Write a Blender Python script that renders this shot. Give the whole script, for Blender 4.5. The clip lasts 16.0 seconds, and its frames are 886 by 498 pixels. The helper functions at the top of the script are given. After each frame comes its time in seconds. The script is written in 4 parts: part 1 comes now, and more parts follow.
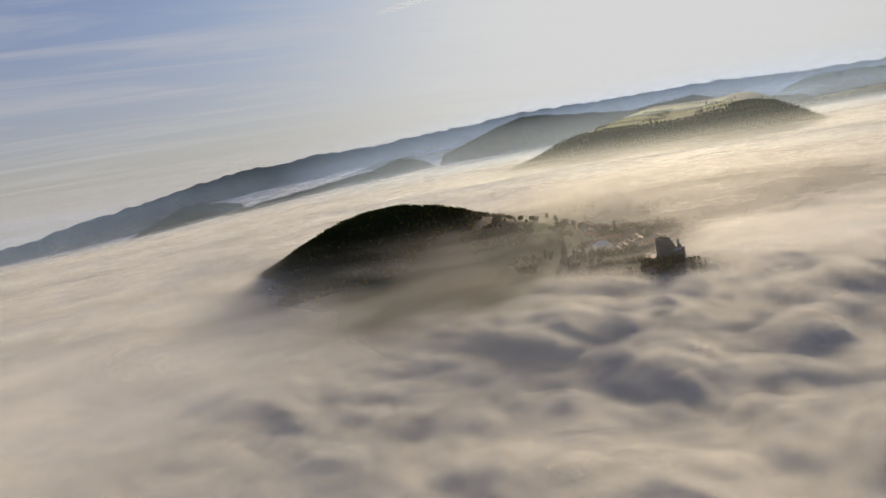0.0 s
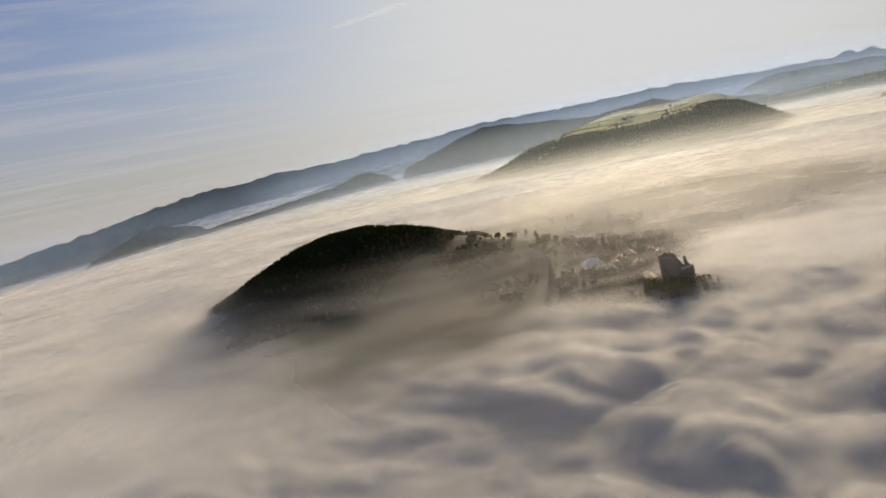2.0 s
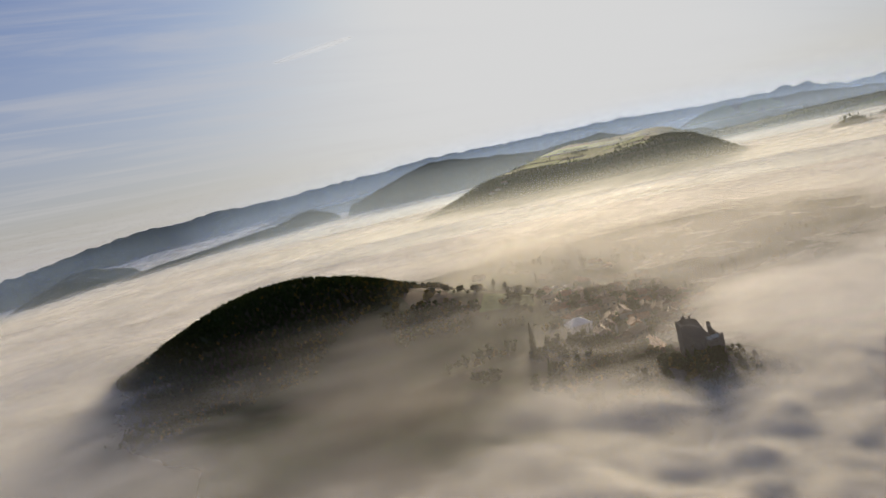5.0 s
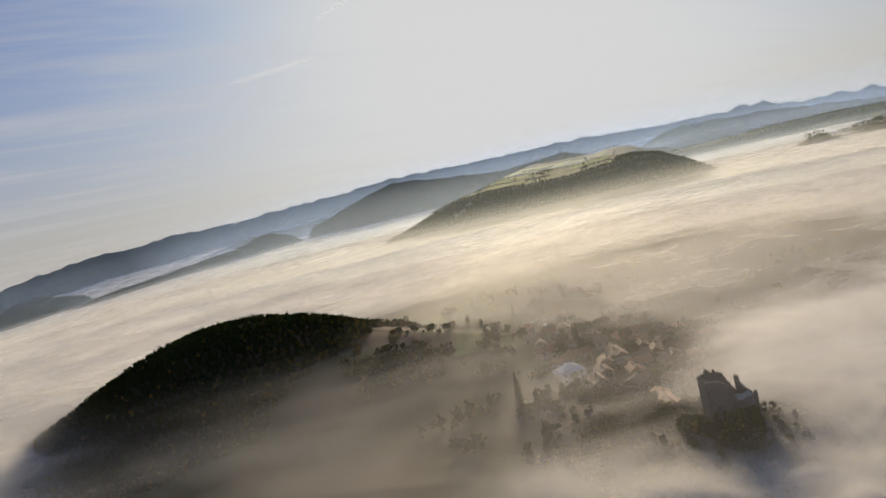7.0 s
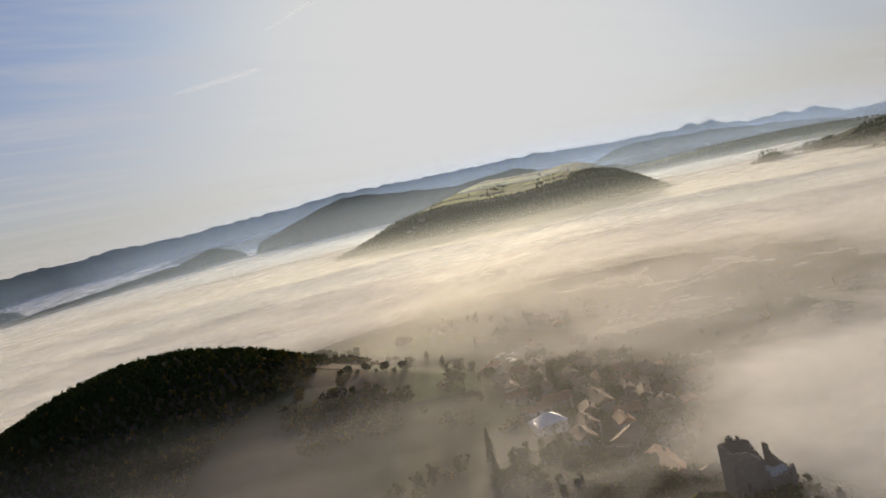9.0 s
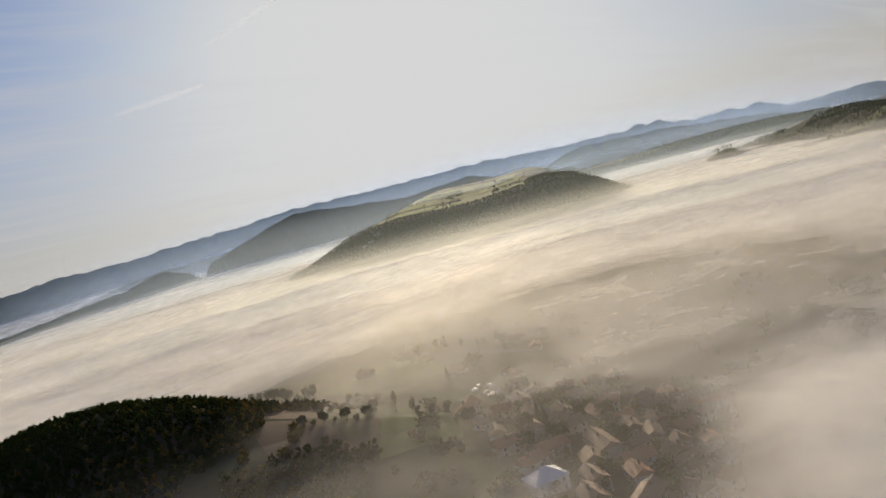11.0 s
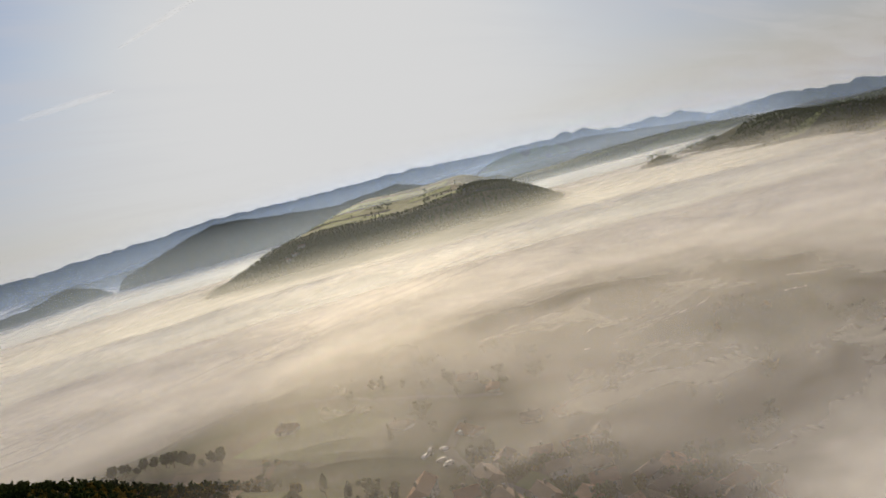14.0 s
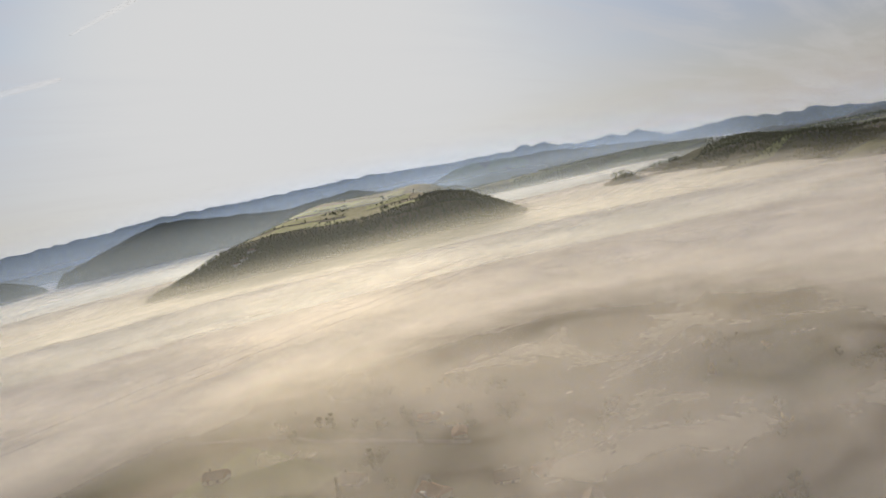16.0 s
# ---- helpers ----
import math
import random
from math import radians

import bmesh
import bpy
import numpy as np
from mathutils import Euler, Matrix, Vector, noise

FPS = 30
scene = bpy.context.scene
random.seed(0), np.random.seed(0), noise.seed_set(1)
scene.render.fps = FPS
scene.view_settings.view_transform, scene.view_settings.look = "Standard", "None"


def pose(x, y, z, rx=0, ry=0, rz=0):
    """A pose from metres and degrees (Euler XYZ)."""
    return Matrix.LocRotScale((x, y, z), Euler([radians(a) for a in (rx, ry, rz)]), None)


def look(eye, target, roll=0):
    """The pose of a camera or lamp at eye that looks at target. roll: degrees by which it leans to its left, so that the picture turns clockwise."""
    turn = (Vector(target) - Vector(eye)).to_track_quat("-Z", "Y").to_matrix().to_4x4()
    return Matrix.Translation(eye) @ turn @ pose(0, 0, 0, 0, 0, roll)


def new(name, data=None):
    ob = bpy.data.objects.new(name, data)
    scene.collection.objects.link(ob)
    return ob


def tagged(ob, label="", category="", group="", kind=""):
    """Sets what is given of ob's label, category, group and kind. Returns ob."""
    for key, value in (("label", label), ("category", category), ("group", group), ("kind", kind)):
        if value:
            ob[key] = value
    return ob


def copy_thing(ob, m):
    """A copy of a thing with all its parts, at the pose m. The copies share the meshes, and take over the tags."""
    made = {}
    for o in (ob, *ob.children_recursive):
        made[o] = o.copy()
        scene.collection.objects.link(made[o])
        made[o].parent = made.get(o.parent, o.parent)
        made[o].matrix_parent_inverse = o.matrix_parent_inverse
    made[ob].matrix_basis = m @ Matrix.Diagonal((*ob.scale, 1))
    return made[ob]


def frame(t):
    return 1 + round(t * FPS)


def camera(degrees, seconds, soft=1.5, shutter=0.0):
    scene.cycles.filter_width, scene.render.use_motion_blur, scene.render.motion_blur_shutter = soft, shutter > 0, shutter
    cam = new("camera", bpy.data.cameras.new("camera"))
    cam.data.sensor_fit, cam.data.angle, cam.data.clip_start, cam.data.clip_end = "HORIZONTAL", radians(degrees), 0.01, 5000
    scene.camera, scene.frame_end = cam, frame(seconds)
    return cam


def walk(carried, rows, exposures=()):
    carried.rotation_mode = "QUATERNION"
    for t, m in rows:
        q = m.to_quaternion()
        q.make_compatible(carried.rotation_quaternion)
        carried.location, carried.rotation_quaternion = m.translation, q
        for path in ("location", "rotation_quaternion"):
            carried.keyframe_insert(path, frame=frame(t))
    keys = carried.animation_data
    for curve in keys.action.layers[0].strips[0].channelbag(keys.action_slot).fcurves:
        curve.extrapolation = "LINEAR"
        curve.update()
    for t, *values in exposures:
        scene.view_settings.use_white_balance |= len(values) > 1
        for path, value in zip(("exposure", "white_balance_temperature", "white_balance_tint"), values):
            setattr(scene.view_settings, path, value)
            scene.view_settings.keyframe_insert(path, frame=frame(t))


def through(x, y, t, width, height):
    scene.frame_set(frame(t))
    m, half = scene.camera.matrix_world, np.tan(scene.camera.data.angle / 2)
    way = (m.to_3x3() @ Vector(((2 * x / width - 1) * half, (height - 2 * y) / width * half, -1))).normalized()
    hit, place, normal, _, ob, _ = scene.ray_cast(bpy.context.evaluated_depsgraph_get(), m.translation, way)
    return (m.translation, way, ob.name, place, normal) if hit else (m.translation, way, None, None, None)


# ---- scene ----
cam = camera(60.0, 16.0, soft=1.7)

# seconds, eye x, y, z in metres, heading (clockwise from +y), pitch, bank to the right in degrees
PATH = [
    (0, -0.00, 0.00, 100.00, 22.25, -7.50, 10.18),
    (0.5, 5.22, 13.82, 100.08, 22.78, -7.52, 10.71),
    (1, 10.49, 27.59, 100.18, 23.42, -7.49, 11.09),
    (1.5, 15.88, 41.25, 100.28, 24.12, -7.37, 11.54),
    (2, 21.40, 54.82, 100.46, 24.94, -7.08, 12.34),
    (2.5, 27.08, 68.24, 100.73, 25.64, -6.73, 12.97),
    (3, 32.96, 81.43, 101.07, 26.28, -6.40, 13.37),
    (3.5, 38.99, 94.44, 101.43, 26.89, -6.07, 13.55),
    (4, 45.08, 107.36, 101.80, 27.69, -5.82, 13.45),
    (6.5, 76.32, 167.67, 104.17, 31.77, -4.74, 12.76),
    (7, 82.55, 178.61, 104.82, 32.47, -4.54, 13.30),
    (7.5, 88.77, 189.28, 105.40, 33.21, -4.43, 13.58),
    (8, 94.96, 199.75, 105.96, 34.17, -4.37, 13.29),
    (8.5, 101.18, 209.96, 106.45, 35.25, -4.30, 12.85),
    (9, 107.50, 219.96, 106.92, 36.31, -4.30, 12.80),
    (11.5, 141.98, 269.90, 109.24, 40.49, -4.44, 15.95),
    (12, 149.14, 279.59, 110.02, 41.25, -4.52, 16.39),
    (12.5, 156.35, 289.21, 110.72, 42.08, -4.65, 16.86),
    (13, 163.71, 298.70, 111.23, 42.98, -4.79, 16.93),
    (13.5, 171.26, 308.12, 111.66, 44.04, -5.01, 16.52),
    (14, 179.00, 317.45, 112.16, 45.17, -5.29, 15.63),
    (14.5, 186.90, 326.66, 112.71, 46.30, -5.41, 14.53),
    (15, 194.88, 335.79, 113.28, 47.27, -5.48, 13.61),
    (15.5, 202.85, 344.86, 113.83, 48.10, -5.50, 13.04),
    (16, 210.83, 353.93, 114.39, 48.68, -5.54, 12.95),
]


def flight(x, y, z, heading, pitch, bank):
    h, p = radians(heading), radians(pitch)
    way = Vector((math.sin(h) * math.cos(p), math.cos(h) * math.cos(p), math.sin(p)))
    eye = Vector((x, y, z))
    return look(eye, eye + way * 100.0, -bank)


walk(cam, [(t, flight(*row)) for t, *row in PATH])

# ---- world and sun ----
SUN_AZ, SUN_EL = 40.5, 10.0
SUN_DIR = Vector((math.sin(radians(SUN_AZ)) * math.cos(radians(SUN_EL)),
                  math.cos(radians(SUN_AZ)) * math.cos(radians(SUN_EL)), math.sin(radians(SUN_EL))))
scene.view_settings.exposure = 0.0
scene.cycles.transparent_max_bounces = 48


class Nodes:
    """Short hand for building a node tree."""

    def __init__(self, tree):
        self.tree = tree
        tree.nodes.clear()

    def __call__(self, kind, ins=None):
        n = self.tree.nodes.new(kind)
        return self.feed(n, ins)

    def feed(self, n, ins):
        for k, v in (ins or {}).items():
            if isinstance(v, bpy.types.NodeSocket):
                self.tree.links.new(v, n.inputs[k])
            else:
                n.inputs[k].default_value = v
        return n

    def math(self, op, a, b=0.0, c=0.0, clamp=False):
        n = self.tree.nodes.new("ShaderNodeMath")
        n.operation, n.use_clamp = op, clamp
        return self.feed(n, {0: a, 1: b, 2: c}).outputs[0]

    def vec(self, op, a, b=(0, 0, 0)):
        n = self.tree.nodes.new("ShaderNodeVectorMath")
        n.operation = op
        self.feed(n, {0: a, 1: b})
        return n.outputs["Value" if op in ("DOT_PRODUCT", "LENGTH", "DISTANCE") else "Vector"]

    def noise(self, vector, scale, detail=4.0, rough=0.55, distortion=0.0):
        return self("ShaderNodeTexNoise", {"Vector": vector, "Scale": scale, "Detail": detail, "Roughness": rough,
                                           "Distortion": distortion}).outputs["Fac"]

    def ramp(self, fac, stops, smooth=False):
        n = self("ShaderNodeValToRGB", {"Fac": fac})
        r = n.color_ramp
        r.interpolation = "EASE" if smooth else "LINEAR"
        while len(r.elements) < len(stops):
            r.elements.new(0.5)
        for e, (p, c) in zip(r.elements, stops):
            e.position = p
            e.color = (*c, 1) if len(c) == 3 else c
        return n.outputs["Color"]

    def mix(self, fac, a, b, blend="MIX"):
        n = self("ShaderNodeMix")
        n.data_type, n.blend_type = "RGBA", blend
        for k, v in ((0, fac), (6, a), (7, b)):
            if isinstance(v, bpy.types.NodeSocket):
                self.tree.links.new(v, n.inputs[k])
            else:
                n.inputs[k].default_value = (*v, 1) if isinstance(v, tuple) and len(v) == 3 else v
        return n.outputs[2]


def build_world():
    world = bpy.data.worlds.new("sky")
    scene.world = world
    world.use_nodes = True
    n = Nodes(world.node_tree)
    way = n.vec("NORMALIZE", n("ShaderNodeTexCoord").outputs["Generated"])
    air = n("ShaderNodeTexSky")
    air.sky_type, air.sun_disc, air.sun_elevation, air.sun_rotation = "NISHITA", False, radians(SUN_EL), radians(SUN_AZ)
    air.altitude, air.air_density, air.dust_density, air.ozone_density = 600.0, 1.0, 0.7, 2.0
    sky = air.outputs[0]
    base = n.vec("MULTIPLY", sky, (0.044, 0.063, 0.104))
    d = n.math("MAXIMUM", n.vec("DOT_PRODUCT", way, tuple(SUN_DIR)), 0.0)
    # pale haze low over the horizon
    up = n("ShaderNodeSeparateXYZ", {0: way}).outputs[2]
    low = n.math("POWER", n.math("SUBTRACT", 1.0, n.math("ABSOLUTE", up), clamp=True), 4.2)
    base = n.mix(n.math("MULTIPLY", low, 0.92), base, (0.46, 0.405, 0.36))
    # glare of the low sun in the haze: a wide warm skirt and a white core
    wide = n.math("MULTIPLY", n.math("POWER", d, 12.0), 0.30)
    core = n.math("ADD", n.math("MULTIPLY", n.math("POWER", d, 34.0), 0.40), n.math("MULTIPLY", n.math("POWER", d, 90.0), 0.8))
    glare = n.vec("ADD", n.vec("MULTIPLY", n("ShaderNodeCombineXYZ", {0: wide, 1: wide, 2: wide}).outputs[0], (1.0, 0.93, 0.80)),
                  n("ShaderNodeCombineXYZ", {0: core, 1: core, 2: core}).outputs[0])
    # thin high cloud, drawn out along one direction
    flat = n.vec("DIVIDE", way, n("ShaderNodeCombineXYZ", {0: n.math("ADD", up, 0.12), 1: n.math("ADD", up, 0.12), 2: 1.0}).outputs[0])
    turned = n("ShaderNodeMapping", {0: flat, 2: (0, 0, radians(35)), 3: (0.5, 2.6, 1.0)}).outputs[0]
    streak = n.noise(turned, 1.3, 7.0, 0.6, 0.6)
    veil = n.math("MULTIPLY", n.ramp(streak, [(0.40, (0, 0, 0)), (0.68, (1, 1, 1))], True), 0.34)
    total = n.vec("ADD", base, glare)
    total = n.mix(veil, total, (0.62, 0.60, 0.60))
    # the air's light levels off towards the sun
    rgb = n("ShaderNodeSeparateXYZ", {0: total}).outputs
    level = [n.math("DIVIDE", rgb[k], n.math("POWER", n.math("ADD", 1.0, n.math("POWER", n.math("DIVIDE", rgb[k], 0.67), 5.0)), 0.2)) for k in range(3)]
    total = n("ShaderNodeCombineXYZ", {0: level[0], 1: level[1], 2: level[2]}).outputs[0]
    bg = n("ShaderNodeBackground", {"Color": total, "Strength": 1.0})
    n("ShaderNodeOutputWorld", {"Surface": bg.outputs[0]})


build_world()
sun = new("sun", bpy.data.lights.new("sun", "SUN"))
sun.data.energy, sun.data.angle, sun.data.color = 5.9, radians(10.0), (1.0, 0.82, 0.56)
sun.matrix_world = look((0, 0, 600), Vector((0, 0, 600)) - SUN_DIR)


# ---- materials ----
def material(name):
    m = bpy.data.materials.new(name)
    m.use_nodes = True
    return m, Nodes(m.node_tree)


def place(n):
    return n("ShaderNodeNewGeometry").outputs["Position"]


def surface(n, m, color, rough=0.9, bump=None, strength=0.3, distance=0.3, metal=0.0, spec=0.05):
    ins = {"Base Color": color, "Roughness": rough, "Metallic": metal, "Specular IOR Level": spec}
    if bump is not None:
        ins["Normal"] = n("ShaderNodeBump", {"Height": bump, "Strength": strength, "Distance": distance}).outputs[0]
    b = n("ShaderNodeBsdfPrincipled", ins)
    n("ShaderNodeOutputMaterial", {"Surface": b.outputs[0]})
    return m


def fog_material(name, cover, gloss=0.50, tint=(0.71, 0.69, 0.64), relief=0.13, through=0.0, lumpy=True, puffy=0.0):
    """A veil of droplets that scatters in depth, so its shading follows its surface only in part.
    cover is a function of (nodes, position) that gives its opacity."""
    m, n = material(name)
    pos = place(n)
    face = n("ShaderNodeNewGeometry").outputs["Normal"]
    rise = (relief,) * 3
    if relief and lumpy:
        lumps = n.math("ADD", n.noise(pos, 0.011, 3.0, 0.5, 0.4), n.math("MULTIPLY", n.noise(pos, 0.05, 3.0, 0.5, 0.5), 0.12))
        if puffy:
            # the tumbling bank before the castle shows its own forms more strongly than the level plain
            off = n.vec("LENGTH", n.vec("MULTIPLY", n.vec("SUBTRACT", pos, (150, 195, 0)), (1 / 230, 1 / 180, 0)))
            near = n("ShaderNodeMapRange", {0: off, 1: 0.45, 2: 1.25, 3: 1.0, 4: 0.0}).outputs[0]
            k = n.math("MULTIPLY_ADD", near, puffy - relief, relief)
            rise = n("ShaderNodeCombineXYZ", {0: k, 1: k, 2: k}).outputs[0]
            heads = 0.0
            for scale, size in ((0.03, 0.75), (0.07, 0.35), (0.15, 0.12)):
                w = n.math("MULTIPLY_ADD", n.noise(pos, scale, 1.0, 0.4, 0.5), 2.0, -1.0)
                w = n.math("SQRT", n.math("MULTIPLY_ADD", w, w, 0.012))
                heads = n.math("MULTIPLY_ADD", w, size, heads)
            lumps = n.math("MULTIPLY_ADD", heads, near, lumps)
        face = n("ShaderNodeBump", {"Height": lumps, "Strength": 1.0, "Distance": 18.0}).outputs[0]
    bulk = Vector((SUN_DIR.x * 0.36, SUN_DIR.y * 0.36, 0.75))
    normal = n.vec("NORMALIZE", n.vec("ADD", n.vec("MULTIPLY", face, rise), tuple(bulk)))
    flat = n.vec("NORMALIZE", n.vec("ADD", n.vec("MULTIPLY", face, (relief * 0.4,) * 3), (0, 0, 1)))
    soft = n("ShaderNodeBsdfDiffuse", {"Color": (*tint, 1), "Normal": normal}).outputs[0]
    shine = n("ShaderNodeBsdfGlossy", {"Color": (0.99, 0.96, 0.91, 1), "Roughness": 0.82, "Normal": flat}).outputs[0]
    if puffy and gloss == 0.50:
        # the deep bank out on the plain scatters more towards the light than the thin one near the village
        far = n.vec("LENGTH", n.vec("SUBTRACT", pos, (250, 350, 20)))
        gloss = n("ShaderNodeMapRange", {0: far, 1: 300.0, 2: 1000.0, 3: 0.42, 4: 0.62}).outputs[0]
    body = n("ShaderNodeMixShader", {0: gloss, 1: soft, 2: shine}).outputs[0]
    if through:
        lit = n("ShaderNodeBsdfTranslucent", {"Color": (*tint, 1)}).outputs[0]
        body = n("ShaderNodeMixShader", {0: through, 1: body, 2: lit}).outputs[0]
    clear = n("ShaderNodeBsdfTransparent").outputs[0]
    out = n("ShaderNodeMixShader", {0: cover(n, pos), 1: clear, 2: body}).outputs[0]
    n("ShaderNodeOutputMaterial", {"Surface": out})
    return m


# ---- shape of the land ----
def smooth(x, a, b):
    t = np.clip((x - a) / (b - a), 0, 1)
    return t * t * (3 - 2 * t)


GRAD = np.random.RandomState(7).uniform(0, 2 * np.pi, (256, 256))


def perlin(x, y):
    xi, yi = np.floor(x).astype(int), np.floor(y).astype(int)
    xf, yf = x - xi, y - yi
    u, v = xf * xf * xf * (xf * (xf * 6 - 15) + 10), yf * yf * yf * (yf * (yf * 6 - 15) + 10)

    def g(i, j):
        a = GRAD[(xi + i) % 256, (yi + j) % 256]
        return np.cos(a) * (xf - i) + np.sin(a) * (yf - j)

    return (g(0, 0) * (1 - u) + g(1, 0) * u) * (1 - v) + (g(0, 1) * (1 - u) + g(1, 1) * u) * v


def fbm(x, y, scale, octaves=4, gain=0.5):
    total, amp, f = 0.0, 1.0, 1.0 / scale
    for k in range(octaves):
        total = total + amp * perlin(x * f + 17.3 * k, y * f - 9.1 * k)
        amp, f = amp * gain, f * 2.03
    return total


def billow(x, y, scale, octaves=4, gain=0.5):
    total, amp, f = 0.0, 1.0, 1.0 / scale
    for k in range(octaves):
        total = total + amp * np.abs(perlin(x * f + 31.7 * k, y * f + 5.3 * k)) * 1.6
        amp, f = amp * gain, f * 2.1
    return total


CX, CY = 110.0, 220.0          # middle of the flight


def sag(x, y):
    """The land drops away towards the west and far in the east."""
    az = np.degrees(np.arctan2(x - CX, y - CY))
    r = np.hypot(x - CX, y - CY)
    west = r * 0.030 * smooth(-az, -26, 14) * smooth(r, 900, 2800)
    return west + r * 0.022 * smooth(az, 60, 80) * smooth(r, 1700, 3000)


HILL_A = np.array((135.0, 767.0))
HILL_U = np.array((0.446, -0.895))
HILL_N = np.array((-0.895, -0.446))


def hill_frame(x, y):
    dx, dy = x - HILL_A[0], y - HILL_A[1]
    return dx * HILL_U[0] + dy * HILL_U[1], dx * HILL_N[0] + dy * HILL_N[1]


def near_hill(x, y):
    """Height of the wooded hill beside the village."""
    s, w = hill_frame(x, y)
    crest = np.interp(s, [-45, -15, 0, 35, 64, 100, 126, 149, 176, 214, 236, 253, 285, 330, 390, 450],
                      [-12, -8, -3, 11, 23, 40, 49, 53.5, 55, 51, 46, 41, 36, 24, 10, 0])
    half = np.where(w > 0, 118.0, 90.0)
    return crest * np.clip(1 - (w / half) ** 2, 0, 1) ** 1.05


def ground_z(x, y):
    r = np.hypot(x - 300, y - 480)
    town = 9 + np.clip(0.08 * (y - 430) - 0.10 * (x - 335), -8, 10)
    core = smooth(-r, -360, -170)
    base = town * core + 4 * (1 - core)
    bank = 40 * np.exp(-(((x - 275) / 44) ** 2 + ((y - 558) / 62) ** 2))
    rock = 8 * np.exp(-(((x - 260) / 22) ** 2 + ((y - 322) / 22) ** 2))
    hill = np.maximum(near_hill(x, y), bank * (0.9 + 0.1 * fbm(x, y, 50.0, 2)))
    az = np.degrees(np.arctan2(x - CX, y - CY))
    base = base + 11 * smooth(az, 58, 74) * smooth(np.hypot(x - CX, y - CY), 900, 1400)
    low = np.where(hill > base, hill, base) + 1.5 * np.exp(-((hill - base) / 6.0) ** 2)
    return low + rock + middle_hill(x, y) + east_hills(x, y) + 0.8 * fbm(x, y, 60.0, 3) - sag(x, y)


MID_A, MID_U, MID_N = np.array((930.0, 1600.0)), np.array((0.635, -0.773)), np.array((-0.773, -0.635))


def middle_frame(x, y):
    dx, dy = x - MID_A[0], y - MID_A[1]
    return dx * MID_U[0] + dy * MID_U[1], dx * MID_N[0] + dy * MID_N[1]


def middle_hill(x, y):
    """A wooded scarp with fields on the plateau behind it."""
    s, f = middle_frame(x, y)
    crest = np.interp(s, [-140, -40, 20, 60, 110, 160, 240, 330, 420, 480, 520, 570, 610, 660],
                      [0, 14, 34, 52, 62, 66, 62, 58, 66, 70, 64, 40, 16, 0])
    front = np.clip(1 - np.maximum(f, 0) / 430, 0, 1) ** 1.55
    back = np.clip(-f, 0, 700)
    swell = back * 0.055 * smooth(s, -60, 160) * (1 - smooth(s, 420, 640))
    drop = 1 - smooth(-f, 620, 1000)
    taper = np.where(f < 0, 1 - smooth(-f, 60, 400) * smooth(s, 380, 620), 1.0)
    return (crest * front * taper + swell) * drop


def long_hill(x, y):
    """A dark wooded hill that comes nearer towards the east."""
    az = np.degrees(np.arctan2(x - CX, y - CY))
    r = np.hypot(x - CX, y - CY)
    crest = np.interp(az, [61.5, 64.3, 66, 68.4, 71.3, 74, 77, 80, 90, 100], [0, 9, 21, 31, 29, 16, 17, 17, 11, 0])
    d = r - np.interp(az, [62, 64, 68, 71, 74, 80, 90], [1750, 1700, 1620, 1450, 1300, 1100, 900])
    return crest * (1 + 0.25 * fbm(x, y, 160.0, 3)) * np.exp(-np.abs(d / np.where(d < 0, 120.0, 300.0)) ** 2.2)


def east_hills(x, y):
    total = long_hill(x, y)
    for cx, cy, h, a, b, turn in ((1538, 1042, 26, 40, 34, 0.3), (1600, 980, 10, 160, 40, -1.0), (1830, 930, 24, 250, 120, -1.23), (2400, 1600, 44, 700, 260, -1.05),
                                  (2180, 800, 22, 420, 190, -1.3), (1450, 760, 9, 180, 45, -1.1), (1280, 560, 7, 120, 40, -1.2), (1750, 520, 14, 260, 110, -1.35)):
        dx, dy = x - cx, y - cy
        c, s = math.cos(turn), math.sin(turn)
        p, q = (dx * c + dy * s) / a, (-dx * s + dy * c) / b
        total = total + h * np.exp(-(p * p + q * q) ** 1.2)
    return total


def grid_mesh(name, xs, ys, zfun):
    gx, gy = np.meshgrid(xs, ys)
    gz = zfun(gx, gy)
    verts = np.stack([gx, gy, gz], -1).reshape(-1, 3)
    nx, ny = len(xs), len(ys)
    i = np.arange((ny - 1) * (nx - 1))
    a = (i // (nx - 1)) * nx + i % (nx - 1)
    faces = np.stack([a, a + 1, a + nx + 1, a + nx], -1)
    return mesh_from(name, verts, faces)


def mesh_from(name, verts, faces):
    me = bpy.data.meshes.new(name)
    k = faces.shape[1]
    me.vertices.add(len(verts))
    me.vertices.foreach_set("co", np.asarray(verts, np.float32).ravel())
    me.loops.add(faces.size)
    me.loops.foreach_set("vertex_index", faces.astype(np.int32).ravel())
    me.polygons.add(len(faces))
    me.polygons.foreach_set("loop_start", np.arange(0, faces.size, k, dtype=np.int32))
    me.polygons.foreach_set("loop_total", np.full(len(faces), k, np.int32))
    me.update(calc_edges=True)
    me.validate()
    return me


def graded(lo, mid_lo, mid_hi, hi, step, n_out):
    """Even steps in the middle stretch, growing ones outside it."""
    mid = np.arange(mid_lo, mid_hi + step, step)
    k = np.linspace(0, 1, n_out + 1)[1:]
    left = mid_lo - (mid_lo - lo) * k ** 2.2
    right = mid_hi + (hi - mid_hi) * k ** 2.2
    return np.concatenate([left[::-1], mid, right])


def shade_smooth(me):
    me.polygons.foreach_set("use_smooth", np.ones(len(me.polygons), bool))
    return me


